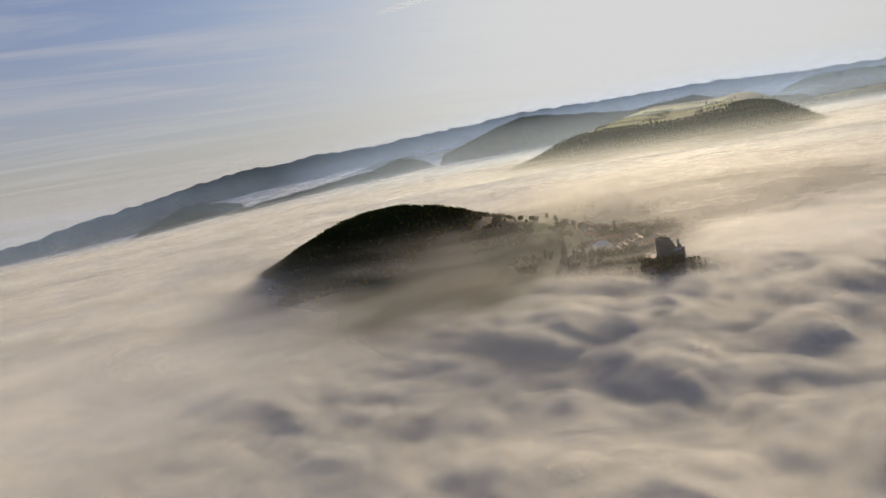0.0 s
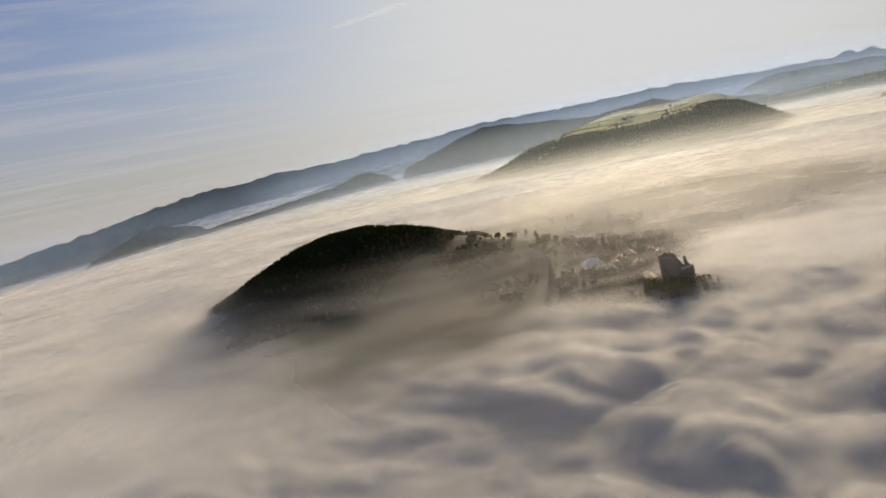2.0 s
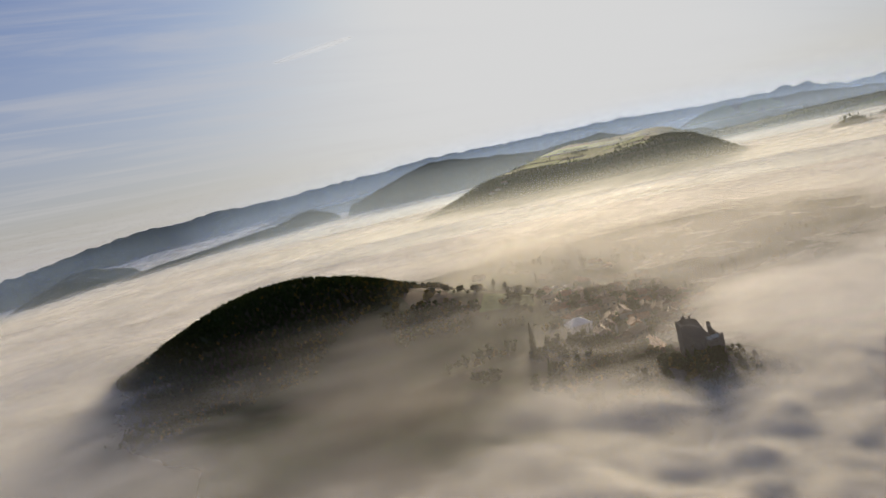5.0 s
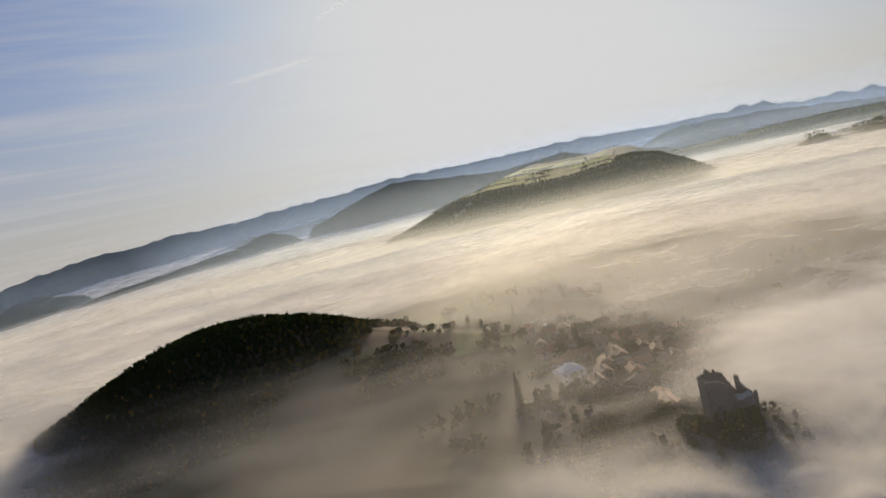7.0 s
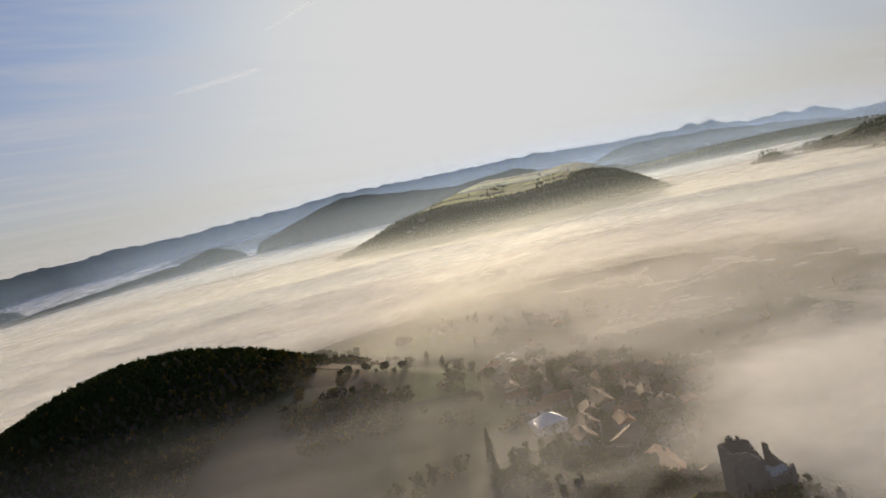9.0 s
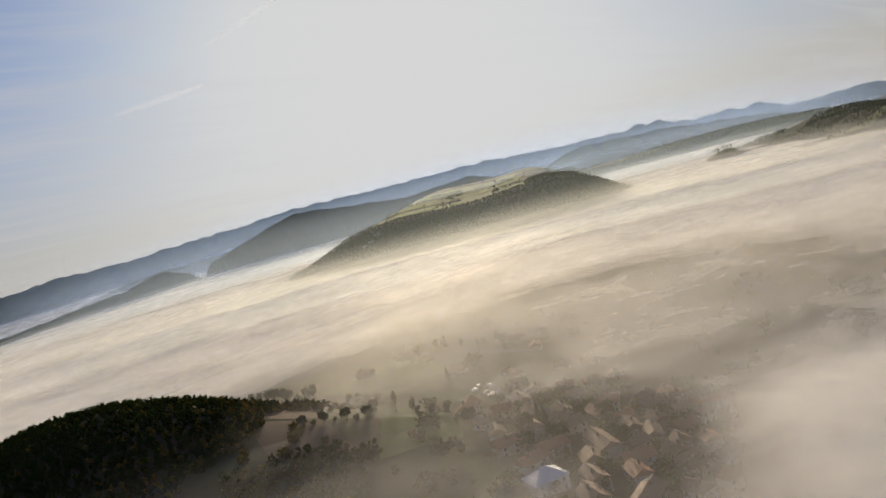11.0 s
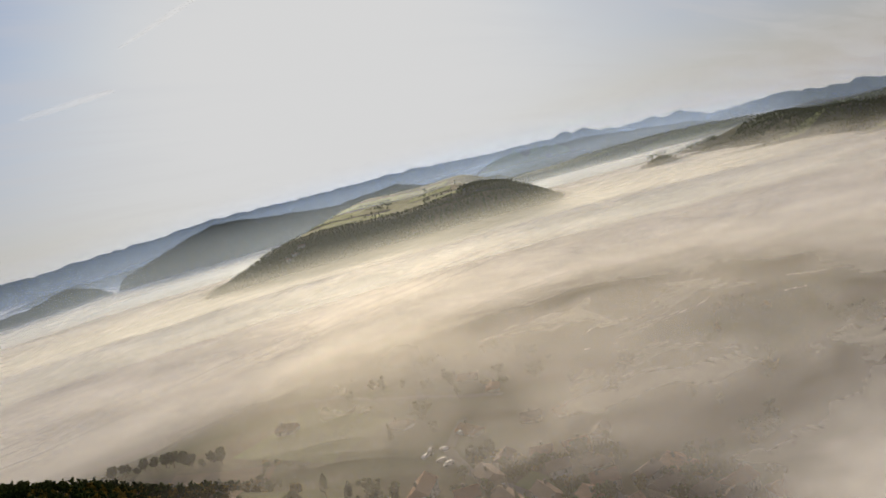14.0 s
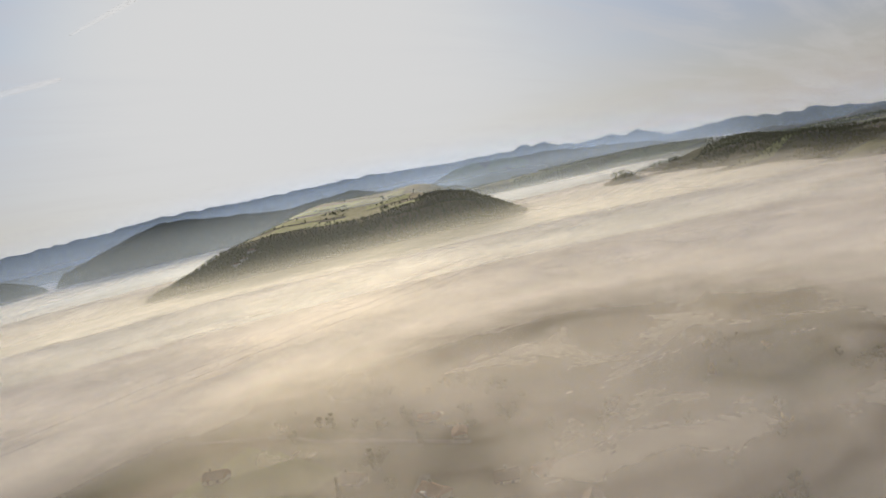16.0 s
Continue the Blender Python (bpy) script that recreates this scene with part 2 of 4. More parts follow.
def ground_material():
    m, n = material("earth_and_grass")
    pos = place(n)
    big = n.noise(pos, 0.012, 5.0, 0.6)
    fine = n.noise(pos, 0.35, 6.0, 0.7)
    grass = n.mix(fine, (0.035, 0.052, 0.016), (0.085, 0.09, 0.035))
    earth = n.mix(fine, (0.065, 0.05, 0.03), (0.125, 0.095, 0.06))
    c = n.mix(n.ramp(big, [(0.42, (0, 0, 0)), (0.58, (1, 1, 1))]), grass, earth)
    # patchwork of woods, pasture and tilled land out on the far slopes
    cell = n("ShaderNodeTexVoronoi", {"Vector": n.vec("ADD", pos, n.vec("MULTIPLY", n("ShaderNodeTexNoise", {"Vector": pos, "Scale": 0.006}).outputs["Color"], (90, 90, 0))),
                                      "Scale": 0.0065}).outputs["Color"]
    patch = n.ramp(n("ShaderNodeSeparateXYZ", {0: cell}).outputs[0], [(0.0, (0.016, 0.028, 0.014)), (0.6, (0.022, 0.036, 0.016)), (0.64, (0.09, 0.14, 0.035)),
                                                                     (0.72, (0.12, 0.15, 0.05)), (0.78, (0.13, 0.10, 0.06)), (1.0, (0.03, 0.045, 0.02))])
    far = n("ShaderNodeMapRange", {0: n.vec("LENGTH", n.vec("SUBTRACT", pos, (CX, CY, 0))), 1: 900.0, 2: 1150.0, 3: 0.0, 4: 1.0}).outputs[0]
    c = n.mix(far, c, n.mix(n.math("MULTIPLY", fine, 0.5), patch, c))
    return surface(n, m, c, 0.95, fine, 0.5, 0.5)


def field_material(name, a, b, rows, turn):
    m, n = material(name)
    pos = place(n)
    f = n.noise(pos, 0.25, 6.0, 0.7)
    line = n("ShaderNodeMapping", {0: pos, 2: (0, 0, radians(turn)), 3: (0.02, 1.0, 1.0)}).outputs[0]
    r = n.math("MULTIPLY", n.noise(line, rows, 3.0, 0.6), 0.5)
    c = n.mix(n.math("MULTIPLY_ADD", f, 0.6, r, clamp=True), a, b)
    return surface(n, m, c, 0.95, f, 0.4, 0.3)


def drape(name, corners, mat, label, lift=0.25, steps=14, kind="structure", category="field"):
    """A patch of land between four corners, laid over the ground."""
    (ax, ay), (bx, by), (cx, cy), (dx, dy) = corners
    u, v = np.meshgrid(np.linspace(0, 1, steps), np.linspace(0, 1, steps))
    wob = 0.02 * np.sin(u * 9 + v * 4)
    x = (ax * (1 - u) + bx * u) * (1 - v) + (dx * (1 - u) + cx * u) * v + wob * (bx - ax)
    y = (ay * (1 - u) + by * u) * (1 - v) + (dy * (1 - u) + cy * u) * v + wob * (by - ay)
    verts = np.stack([x, y, ground_z(x, y) + lift], -1).reshape(-1, 3)
    i = np.arange((steps - 1) ** 2)
    a0 = (i // (steps - 1)) * steps + i % (steps - 1)
    faces = np.stack([a0, a0 + 1, a0 + steps + 1, a0 + steps], -1)
    ob = new(name, shade_smooth(mesh_from(name, verts, faces)))
    ob.data.materials.append(mat)
    return tagged(ob, label, category, kind=kind)


GROUND_MAT = ground_material()
PLOUGH = field_material("ploughed_earth", (0.085, 0.055, 0.038), (0.15, 0.10, 0.068), 1.2, 62)
MEADOW = field_material("meadow", (0.065, 0.10, 0.028), (0.13, 0.155, 0.05), 0.5, 20)
STRAW = field_material("pale_pasture", (0.09, 0.16, 0.03), (0.19, 0.24, 0.06), 0.2, -40)
TAR = field_material("worn_asphalt", (0.09, 0.085, 0.08), (0.15, 0.14, 0.13), 2.0, 0)
xs = graded(-4600, 40, 560, 4700, 5.0, 130)
ys = graded(-4600, 240, 860, 4800, 5.0, 130)
ground = new("ground", shade_smooth(grid_mesh("ground", xs, ys, ground_z)))
ground.data.materials.append(GROUND_MAT)
tagged(ground, "meadows, bare fields and wooded slopes of a hilly valley", "ground", kind="structure")


drape("field", ((252, 548), (262, 585), (300, 560), (272, 520)), PLOUGH, "bare ploughed brown field on the shoulder of the hill")
drape("field", ((275, 600), (310, 640), (330, 590), (303, 562)), PLOUGH, "dark tilled field below the hedge")
drape("field", ((240, 503), (251, 546), (271, 519), (262, 482)), PLOUGH, "bare brown field against the edge of the wood")
drape("field", ((264, 476), (288, 506), (318, 505), (296, 470)), MEADOW, "small green paddock behind the village")
drape("field", ((335, 560), (330, 625), (385, 640), (380, 575)), MEADOW, "grass meadow under thin fog")
drape("field", ((335, 462), (338, 478), (356, 482), (352, 458)), MEADOW, "green village lawn between the houses")
for k, (cs, cf, ls, lf) in enumerate(((110, -70, 50, 45), (190, -90, 45, 55), (260, -70, 40, 40), (340, -110, 55, 70), (410, -60, 30, 35), (150, -230, 70, 60),
                                      (260, -240, 60, 80), (360, -260, 50, 60), (200, -420, 90, 80), (330, -420, 60, 70))):
    pts = [MID_A + MID_U * (cs + a * ls) + MID_N * (cf + b * lf) for a, b in ((-1, -1), (1, -1), (1, 1), (-1, 1))]
    drape("field", [tuple(q) for q in pts], STRAW if k % 3 else MEADOW, "sunlit pasture on the plateau of the middle hill", 1.2)
for cx, cy, a, b in ((1490, 735, 60, 30), (1370, 520, 70, 32), (1290, 420, 60, 30), (1620, 700, 50, 40), (1930, 1010, 70, 40), (2060, 900, 90, 50), (2180, 760, 80, 50), (1980, 700, 60, 40), (2350, 1350, 130, 80), (2250, 500, 90, 50), (2600, 1600, 150, 90)):
    drape("field", ((cx - a, cy - b + 30), (cx + a, cy - b - 30), (cx + a, cy + b - 30), (cx - a, cy + b + 30)), MEADOW, "green field among the woods across the valley", 2.0)


# ---- fog ----
def clearing(n, pos):
    """How thin the fog lies: 1 over the village, 0 out on the plain."""
    def lobe(cx, cy, rx, ry):
        p = n.vec("MULTIPLY", n.vec("SUBTRACT", pos, (cx, cy, 0)), (1 / rx, 1 / ry, 0))
        return n.math("SUBTRACT", 1.0, n.vec("LENGTH", p))
    a = n.math("MAXIMUM", n.math("MAXIMUM", lobe(278, 452, 155, 190), lobe(200, 550, 125, 140)), lobe(248, 340, 58, 75))
    a = n.math("MAXIMUM", n.math("MINIMUM", n.math("MULTIPLY", a, 1.7), 1.15), n.math("MINIMUM", n.math("MULTIPLY", lobe(440, 520, 240, 210), 1.9), 0.76))
    # a bright drift lies across the meadows between the hill and the village
    a = n.math("SUBTRACT", a, n.math("MULTIPLY", n.math("MAXIMUM", n.math("MAXIMUM", lobe(243, 462, 70, 85), lobe(342, 338, 80, 62)), 0.0), 1.5))
    a = n.math("MAXIMUM", a, -0.8)
    wob = n.math("MULTIPLY", n.math("SUBTRACT", n.noise(pos, 0.018, 6.0, 0.62, 0.5), 0.5), 1.3)
    return n.math("ADD", a, wob)


def sea_cover(n, pos):
    dense = n.math("MULTIPLY_ADD", clearing(n, pos), -1.0, 1.0, clamp=True)
    # the bank thins out in hollows in front of the castle; these dark gaps also stand in for shaded fog
    q = n.vec("MULTIPLY", n.vec("SUBTRACT", pos, (130, 190, 0)), (1 / 190, 1 / 150, 0))
    fore = n.math("MULTIPLY", n.math("SUBTRACT", 1.0, n.vec("LENGTH", q), clamp=True), 2.0, clamp=True)
    shade_gap = n.ramp(n.noise(pos, 0.012, 5.0, 0.55, 0.4), [(0.46, (1, 1, 1)), (0.70, (0, 0, 0))], True)
    open_fog = n.math("SUBTRACT", dense, n.math("MULTIPLY", fore, n.math("MULTIPLY_ADD", shade_gap, 0.30, 0.0)), clamp=True)
    return n.math("MULTIPLY", open_fog, thickness(n, 6.0))


def thickness(n, reach):
    """How much of what lies below the fog hides: none where it runs out against a slope, most where it is deep."""
    a = n("ShaderNodeAttribute")
    a.attribute_name = "depth"
    d = n.math("MAXIMUM", n.math("SUBTRACT", a.outputs["Fac"], 1.0), 0.0)
    return n.math("SUBTRACT", 1.0, n.math("EXPONENT", n.math("MULTIPLY", d, -1.0 / reach)), clamp=True)


def fog_sheet(name, xs, ys, top):
    """A sheet of fog that knows at each point how high it lies over the ground."""
    me = shade_smooth(grid_mesh(name, xs, ys, top))
    gx, gy = np.meshgrid(xs, ys)
    at = me.attributes.new("depth", "FLOAT", "POINT")
    at.data.foreach_set("value", (top(gx, gy) - ground_z(gx, gy)).astype(np.float32).ravel())
    return new(name, me)


def veil_cover(amount, scale, low, high):
    def cover(n, pos):
        wisp = n.noise(n.vec("MULTIPLY", pos, (1, 1, 2.0)), scale, 6.0, 0.62, 0.5)
        w = n.math("MULTIPLY", n.ramp(wisp, [(low, (0, 0, 0)), (high, (1, 1, 1))], True), amount)
        thin = n.math("MULTIPLY_ADD", clearing(n, pos), -0.88, 0.95, clamp=True)
        q = n.vec("MULTIPLY", n.vec("SUBTRACT", pos, (150, 190, 0)), (1 / 180, 1 / 140, 0))
        fore = n.math("SUBTRACT", 1.0, n.vec("LENGTH", q), clamp=True)
        return n.math("MULTIPLY", n.math("MULTIPLY", w, thin), n.math("MULTIPLY", n.math("MULTIPLY_ADD", fore, -0.5, 1.0, clamp=True), thickness(n, 9.0)))
    return cover


FOG_TOP = 20.0


def bank_mask(x, y):
    """Where the tumbling bank of fog lies, before the castle."""
    return np.exp(-(((x - 155) / 215) ** 2 + ((y - 195) / 155) ** 2) ** 1.5)


def fog_top(x, y):
    r = np.hypot(x - CX, y - CY)
    az = np.degrees(np.arctan2(x - CX, y - CY))
    # the fog lies higher against the far range
    piled = np.interp(az, [4, 6.3, 8.6, 12.6, 16.8, 22], [19, 14, 32, 42, 58, 40]) - FOG_TOP + sag(x, y)
    piled = piled * smooth(r, 3350, 4000) * smooth(az, 2, 5) * (1 - smooth(az, 22, 27))
    swell = 2.0 * fbm(x, y, 300.0, 3)
    return FOG_TOP - sag(x, y) + piled + swell * smooth(r, 300, 900) - 9.0 * bank_mask(x, y) + 8.0 * np.exp(-(((x - 95) / 60) ** 2 + ((y - 775) / 70) ** 2)) - 1.0 * np.exp(-(((x - 165) / 70) ** 2 + ((y - 500) / 60) ** 2)) + 1.2 * fbm(x, y, 80.0, 3) * smooth(-r, -1200, -500)


fx = graded(-4500, -120, 600, 4650, 4.0, 100)
fy = graded(-4500, 60, 800, 4750, 4.0, 100)
sea = fog_sheet("fog_bank", fx, fy, fog_top)
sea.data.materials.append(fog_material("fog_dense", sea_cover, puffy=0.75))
tagged(sea, "pale sea of valley fog, backlit by the low sun", "fog", kind="stuff")
for k, (dz, amount, scale, low, high) in enumerate(((2.5, 0.5, 0.012, 0.30, 0.74), (8.0, 0.36, 0.009, 0.32, 0.78), (13.0, 0.24, 0.007, 0.34, 0.8), (-3.0, 0.45, 0.014, 0.32, 0.76))):
    def top(x, y, dz=dz, k=k):
        return fog_top(x, y) + dz + 1.5 * fbm(x, y, 90.0 + 20 * k, 3)
    v = fog_sheet("fog_veil", graded(-4500, -120, 600, 4650, 6.0, 80), graded(-4500, 60, 800, 4750, 6.0, 80), top)
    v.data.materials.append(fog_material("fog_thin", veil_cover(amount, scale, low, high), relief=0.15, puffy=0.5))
    tagged(v, "drifting thin wisps of fog over the valley", "fog", kind="stuff")


def head_cover(amount, shift):
    """One of the thin shells that make up the heads of the tumbling bank."""
    def cover(n, pos):
        off = n.vec("LENGTH", n.vec("MULTIPLY", n.vec("SUBTRACT", pos, (155, 195, 0)), (1 / 215, 1 / 155, 0)))
        edge = n("ShaderNodeMapRange", {0: off, 1: 0.70, 2: 1.10, 3: 1.0, 4: 0.0}).outputs[0]
        wisp = n.ramp(n.noise(n.vec("ADD", pos, (shift, 0, 0)), 0.04, 6.0, 0.65, 0.6), [(0.32, (0.25, 0.25, 0.25)), (0.64, (1, 1, 1))], True)
        return n.math("MULTIPLY", n.math("MULTIPLY", n.math("MULTIPLY", edge, wisp), amount), thickness(n, 6.0))
    return cover


for k in range(8):
    def top(x, y, k=k):
        wx, wy = x + 14 * fbm(x, y, 80.0, 2) + 2.0 * k, y + 14 * fbm(x + 200, y, 80.0, 2)
        heads = 9.5 * (billow(wx, wy, 64.0, 4, 0.5) - 0.6) + 5.0 * fbm(x, y, 170.0, 2)
        return fog_top(x, y) + bank_mask(x, y) * (9.0 + heads * (0.72 + 0.04 * k) - 7.0 + 1.5 * k)
    v = fog_sheet("fog_head", np.arange(-130, 441, 3.0), np.arange(-20, 381, 3.0), top)
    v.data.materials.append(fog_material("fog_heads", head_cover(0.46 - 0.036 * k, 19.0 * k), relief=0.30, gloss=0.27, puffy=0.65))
    tagged(v, "tumbling heads of fog before the castle", "fog", kind="stuff")


def puff_cover(n, pos):
    """Dense on the crown of a puff, fading out down its sides."""
    z = n("ShaderNodeSeparateXYZ", {0: pos}).outputs[2]
    crown = n("ShaderNodeMapRange", {0: z, 1: 15.0, 2: 22.0, 3: 0.0, 4: 1.0}).outputs[0]
    ragged = n.ramp(n.noise(pos, 0.06, 5.0, 0.6, 0.5), [(0.3, (0.45, 0.45, 0.45)), (0.68, (1, 1, 1))], True)
    return n.math("MULTIPLY", n.math("MULTIPLY", crown, ragged), 0.2)


def puff_shapes(count, seed):
    """Lumpy cauliflower heads of unit size."""
    out = []
    for k in range(count):
        bm = bmesh.new()
        bmesh.ops.create_icosphere(bm, subdivisions=4, radius=1.0)
        for w in bm.verts:
            q = w.co.copy() + Vector((seed + 7.1 * k, 3.3 * k, 0))
            bulge = 0.42 * abs(noise.noise(q * 1.1)) + 0.30 * abs(noise.noise(q * 2.3)) + 0.14 * abs(noise.noise(q * 4.9))
            w.co *= 0.72 + bulge
        bm.verts.ensure_lookup_table()
        v = np.array([tuple(w.co) for w in bm.verts])
        f = np.array([[w.index for w in face.verts] for face in bm.faces])
        bm.free()
        out.append((v, f))
    return out


def puff_field():
    rng = np.random.RandomState(31)
    shapes = puff_shapes(6, 2.0)
    spots = [(238.0, 286.0, 7.6 - 0.9 * k, 0.1 + 0.03 * k) for k in range(7)]
    vs, fs, at = [], [], 0
    for k, (x, y, r, sink) in enumerate(spots):
        v, f = shapes[k % 2]
        a = 0.15 * k
        c, s = math.cos(a), math.sin(a)
        w = np.stack([v[:, 0] * c - v[:, 1] * s, v[:, 0] * s + v[:, 1] * c, v[:, 2] * 0.8], -1) * r
        z = float(fog_top(np.array(x), np.array(y)))
        vs.append(w + np.array((x, y, z + 1.0 + sink * r)))
        fs.append(f + at)
        at += len(v)
    ob = new("fog_puffs", shade_smooth(mesh_from("fog_puffs", np.concatenate(vs), np.concatenate(fs))))
    ob.data.materials.append(fog_material("fog_puff", puff_cover, relief=0.16, lumpy=False))
    tagged(ob, "soft rounded puff of fog in front of the castle", "fog", kind="stuff")


puff_field()


def high_cover(amount, scale):
    """Thin haze that hangs over the village, up to the castle's top."""
    def cover(n, pos):
        q = n.vec("MULTIPLY", n.vec("SUBTRACT", pos, (330, 450, 0)), (1 / 250, 1 / 230, 0))
        inside = n.math("SUBTRACT", 1.0, n.vec("LENGTH", q), clamp=True)
        wisp = n.ramp(n.noise(pos, scale, 6.0, 0.6, 0.6), [(0.3, (0.2, 0.2, 0.2)), (0.7, (1, 1, 1))], True)
        return n.math("MULTIPLY", n.math("MULTIPLY", n.math("MULTIPLY", inside, 1.3, clamp=True), wisp), amount)
    return cover


for dz, amount, scale in ((17.0, 0.07, 0.013), (22.0, 0.05, 0.017)):
    def top(x, y, dz=dz):
        return FOG_TOP + dz + 3.0 * fbm(x + dz * 7, y, 110.0, 3)
    hx, hy = np.arange(-20, 661, 10.0), np.arange(140, 761, 10.0)
    v = new("haze_veil", shade_smooth(grid_mesh("haze_veil", hx, hy, top)))
    v.data.materials.append(fog_material("haze_thin", high_cover(amount, scale), relief=0.1))
    tagged(v, "thin sunlit haze hanging over the village", "haze", kind="stuff")


def mist_cover(amount, shift):
    """Mist that hangs in the air between the houses and thins out upwards."""
    def cover(n, pos):
        z = n("ShaderNodeSeparateXYZ", {0: pos}).outputs[2]
        lift = n.math("MULTIPLY", n.math("SUBTRACT", n.noise(pos, 0.016, 5.0, 0.6, 0.4), 0.5), 40.0)
        fade = n.ramp(n("ShaderNodeMapRange", {0: n.math("SUBTRACT", z, lift), 1: 12.0, 2: 58.0, 3: 0.0, 4: 1.0}).outputs[0],
                      [(0.0, (1, 1, 1)), (1.0, (0, 0, 0))], True)
        v = n.vec("DOT_PRODUCT", n.vec("SUBTRACT", pos, (330, 470, 0)), (0.7071, -0.7071, 0))
        ends = n("ShaderNodeMapRange", {0: n.math("ABSOLUTE", v), 1: 180.0, 2: 320.0, 3: 1.0, 4: 0.0}).outputs[0]
        wisp = n.ramp(n.noise(n.vec("ADD", pos, (shift, 0, 0)), 0.02, 5.0, 0.6, 0.5), [(0.3, (0.35, 0.35, 0.35)), (0.7, (1, 1, 1))], True)
        meadow = n("ShaderNodeMapRange", {0: v, 1: 10.0, 2: -55.0, 3: 1.45, 4: 3.6}).outputs[0]
        meadow = n.math("MULTIPLY", meadow, n("ShaderNodeMapRange", {0: v, 1: -72.0, 2: -125.0, 3: 1.0, 4: 0.12}).outputs[0])
        return n.math("MULTIPLY", n.math("MULTIPLY", n.math("MULTIPLY", n.math("MULTIPLY", fade, ends), wisp), n.math("MULTIPLY", meadow, n.math("MULTIPLY", clearing(n, pos), 1.4, clamp=True))), amount)
    return cover


for k in range(24):
    u = 307.0 + 26.0 * k
    vv, zz = np.meshgrid(np.linspace(-330, 330, 45), np.linspace(-12, 62, 7))
    mv = vv - 99.0
    bend = u + 14 * np.sin(vv / 60 + k * 1.3) + 0.0006 * vv ** 2
    verts = np.stack([(bend + mv) * 0.7071, (bend - mv) * 0.7071, zz], -1).reshape(-1, 3)
    i = np.arange(44 * 6)
    a0 = (i // 44) * 45 + i % 44
    faces = np.stack([a0, a0 + 1, a0 + 46, a0 + 45], -1)
    ob = new("mist_veil", shade_smooth(mesh_from("mist_veil", verts, faces)))
    ob.data.materials.append(fog_material("mist", mist_cover(0.034 if k < 8 else min(0.014 + 0.0008 * (k - 3) ** 2, 0.13), 37.0 * k), relief=0.08, lumpy=False, through=0.5))
    tagged(ob, "thin ground mist between the houses and trees", "mist", kind="stuff")


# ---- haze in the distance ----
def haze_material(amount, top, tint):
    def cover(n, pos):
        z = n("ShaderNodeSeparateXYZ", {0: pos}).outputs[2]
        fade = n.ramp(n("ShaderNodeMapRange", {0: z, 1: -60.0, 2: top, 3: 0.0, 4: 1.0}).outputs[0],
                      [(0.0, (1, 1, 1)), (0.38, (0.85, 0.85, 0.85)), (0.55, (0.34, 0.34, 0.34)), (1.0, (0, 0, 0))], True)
        # cover rises towards the sun's bearing, standing in for the sunlit glow there
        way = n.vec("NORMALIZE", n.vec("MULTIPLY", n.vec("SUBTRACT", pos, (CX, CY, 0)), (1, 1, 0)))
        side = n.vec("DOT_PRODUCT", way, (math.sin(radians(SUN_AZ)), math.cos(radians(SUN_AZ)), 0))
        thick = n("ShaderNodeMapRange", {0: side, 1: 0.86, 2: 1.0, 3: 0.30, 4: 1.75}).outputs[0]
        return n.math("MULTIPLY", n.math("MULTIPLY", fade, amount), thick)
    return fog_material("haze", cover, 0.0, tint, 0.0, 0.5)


# tints turn bluer with distance: the air's scattered blue light is put into them
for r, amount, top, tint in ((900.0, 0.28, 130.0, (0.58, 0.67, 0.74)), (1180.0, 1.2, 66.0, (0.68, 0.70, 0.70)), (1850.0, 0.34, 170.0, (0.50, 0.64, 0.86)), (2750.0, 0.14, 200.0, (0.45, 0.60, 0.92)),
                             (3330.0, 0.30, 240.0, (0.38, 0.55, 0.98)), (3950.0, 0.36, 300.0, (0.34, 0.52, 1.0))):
    az = np.radians(np.linspace(-180, 180, 181))
    zs = np.linspace(-150, top, 9)
    verts = np.array([(CX + r * math.sin(a), CY + r * math.cos(a), z) for z in zs for a in az])
    i = np.arange(180 * 8)
    a0 = (i // 180) * 181 + i % 180
    faces = np.stack([a0, a0 + 1, a0 + 182, a0 + 181], -1)
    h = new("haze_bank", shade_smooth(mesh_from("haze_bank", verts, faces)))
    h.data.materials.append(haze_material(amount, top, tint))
    tagged(h, "thin morning haze between the hills, with the blue of distance put into its tint", "haze", kind="stuff")


# ---- far ridges ----
def ridge_material(name, c0, c1):
    m, n = material(name)
    pos = place(n)
    f = n.noise(pos, 0.004, 6.0, 0.65)
    c = n.mix(n.ramp(f, [(0.4, (0, 0, 0)), (0.62, (1, 1, 1))]), c0, c1)
    return surface(n, m, c, 0.95, n.noise(pos, 0.05, 5.0, 0.7), 1.0, 14.0)


def patch_material():
    """Dark woods broken by small bright fields."""
    m, n = material("woods_and_fields")
    pos = place(n)
    warp = n.vec("ADD", pos, n.vec("MULTIPLY", n("ShaderNodeTexNoise", {"Vector": pos, "Scale": 0.01}).outputs["Color"], (120, 120, 0)))
    cell = n("ShaderNodeTexVoronoi", {"Vector": n.vec("MULTIPLY", warp, (1, 1, 0.3)), "Scale": 0.009}).outputs["Color"]
    pick = n("ShaderNodeSeparateXYZ", {0: cell}).outputs[0]
    wood = n.mix(n.noise(pos, 0.06, 5.0, 0.7), (0.010, 0.020, 0.010), (0.04, 0.05, 0.022))
    c = n.mix(n.ramp(pick, [(0.70, (0, 0, 0)), (0.73, (1, 1, 1))]), wood, (0.09, 0.15, 0.04))
    return surface(n, m, c, 0.95, n.noise(pos, 0.08, 5.0, 0.7), 1.0, 9.0)


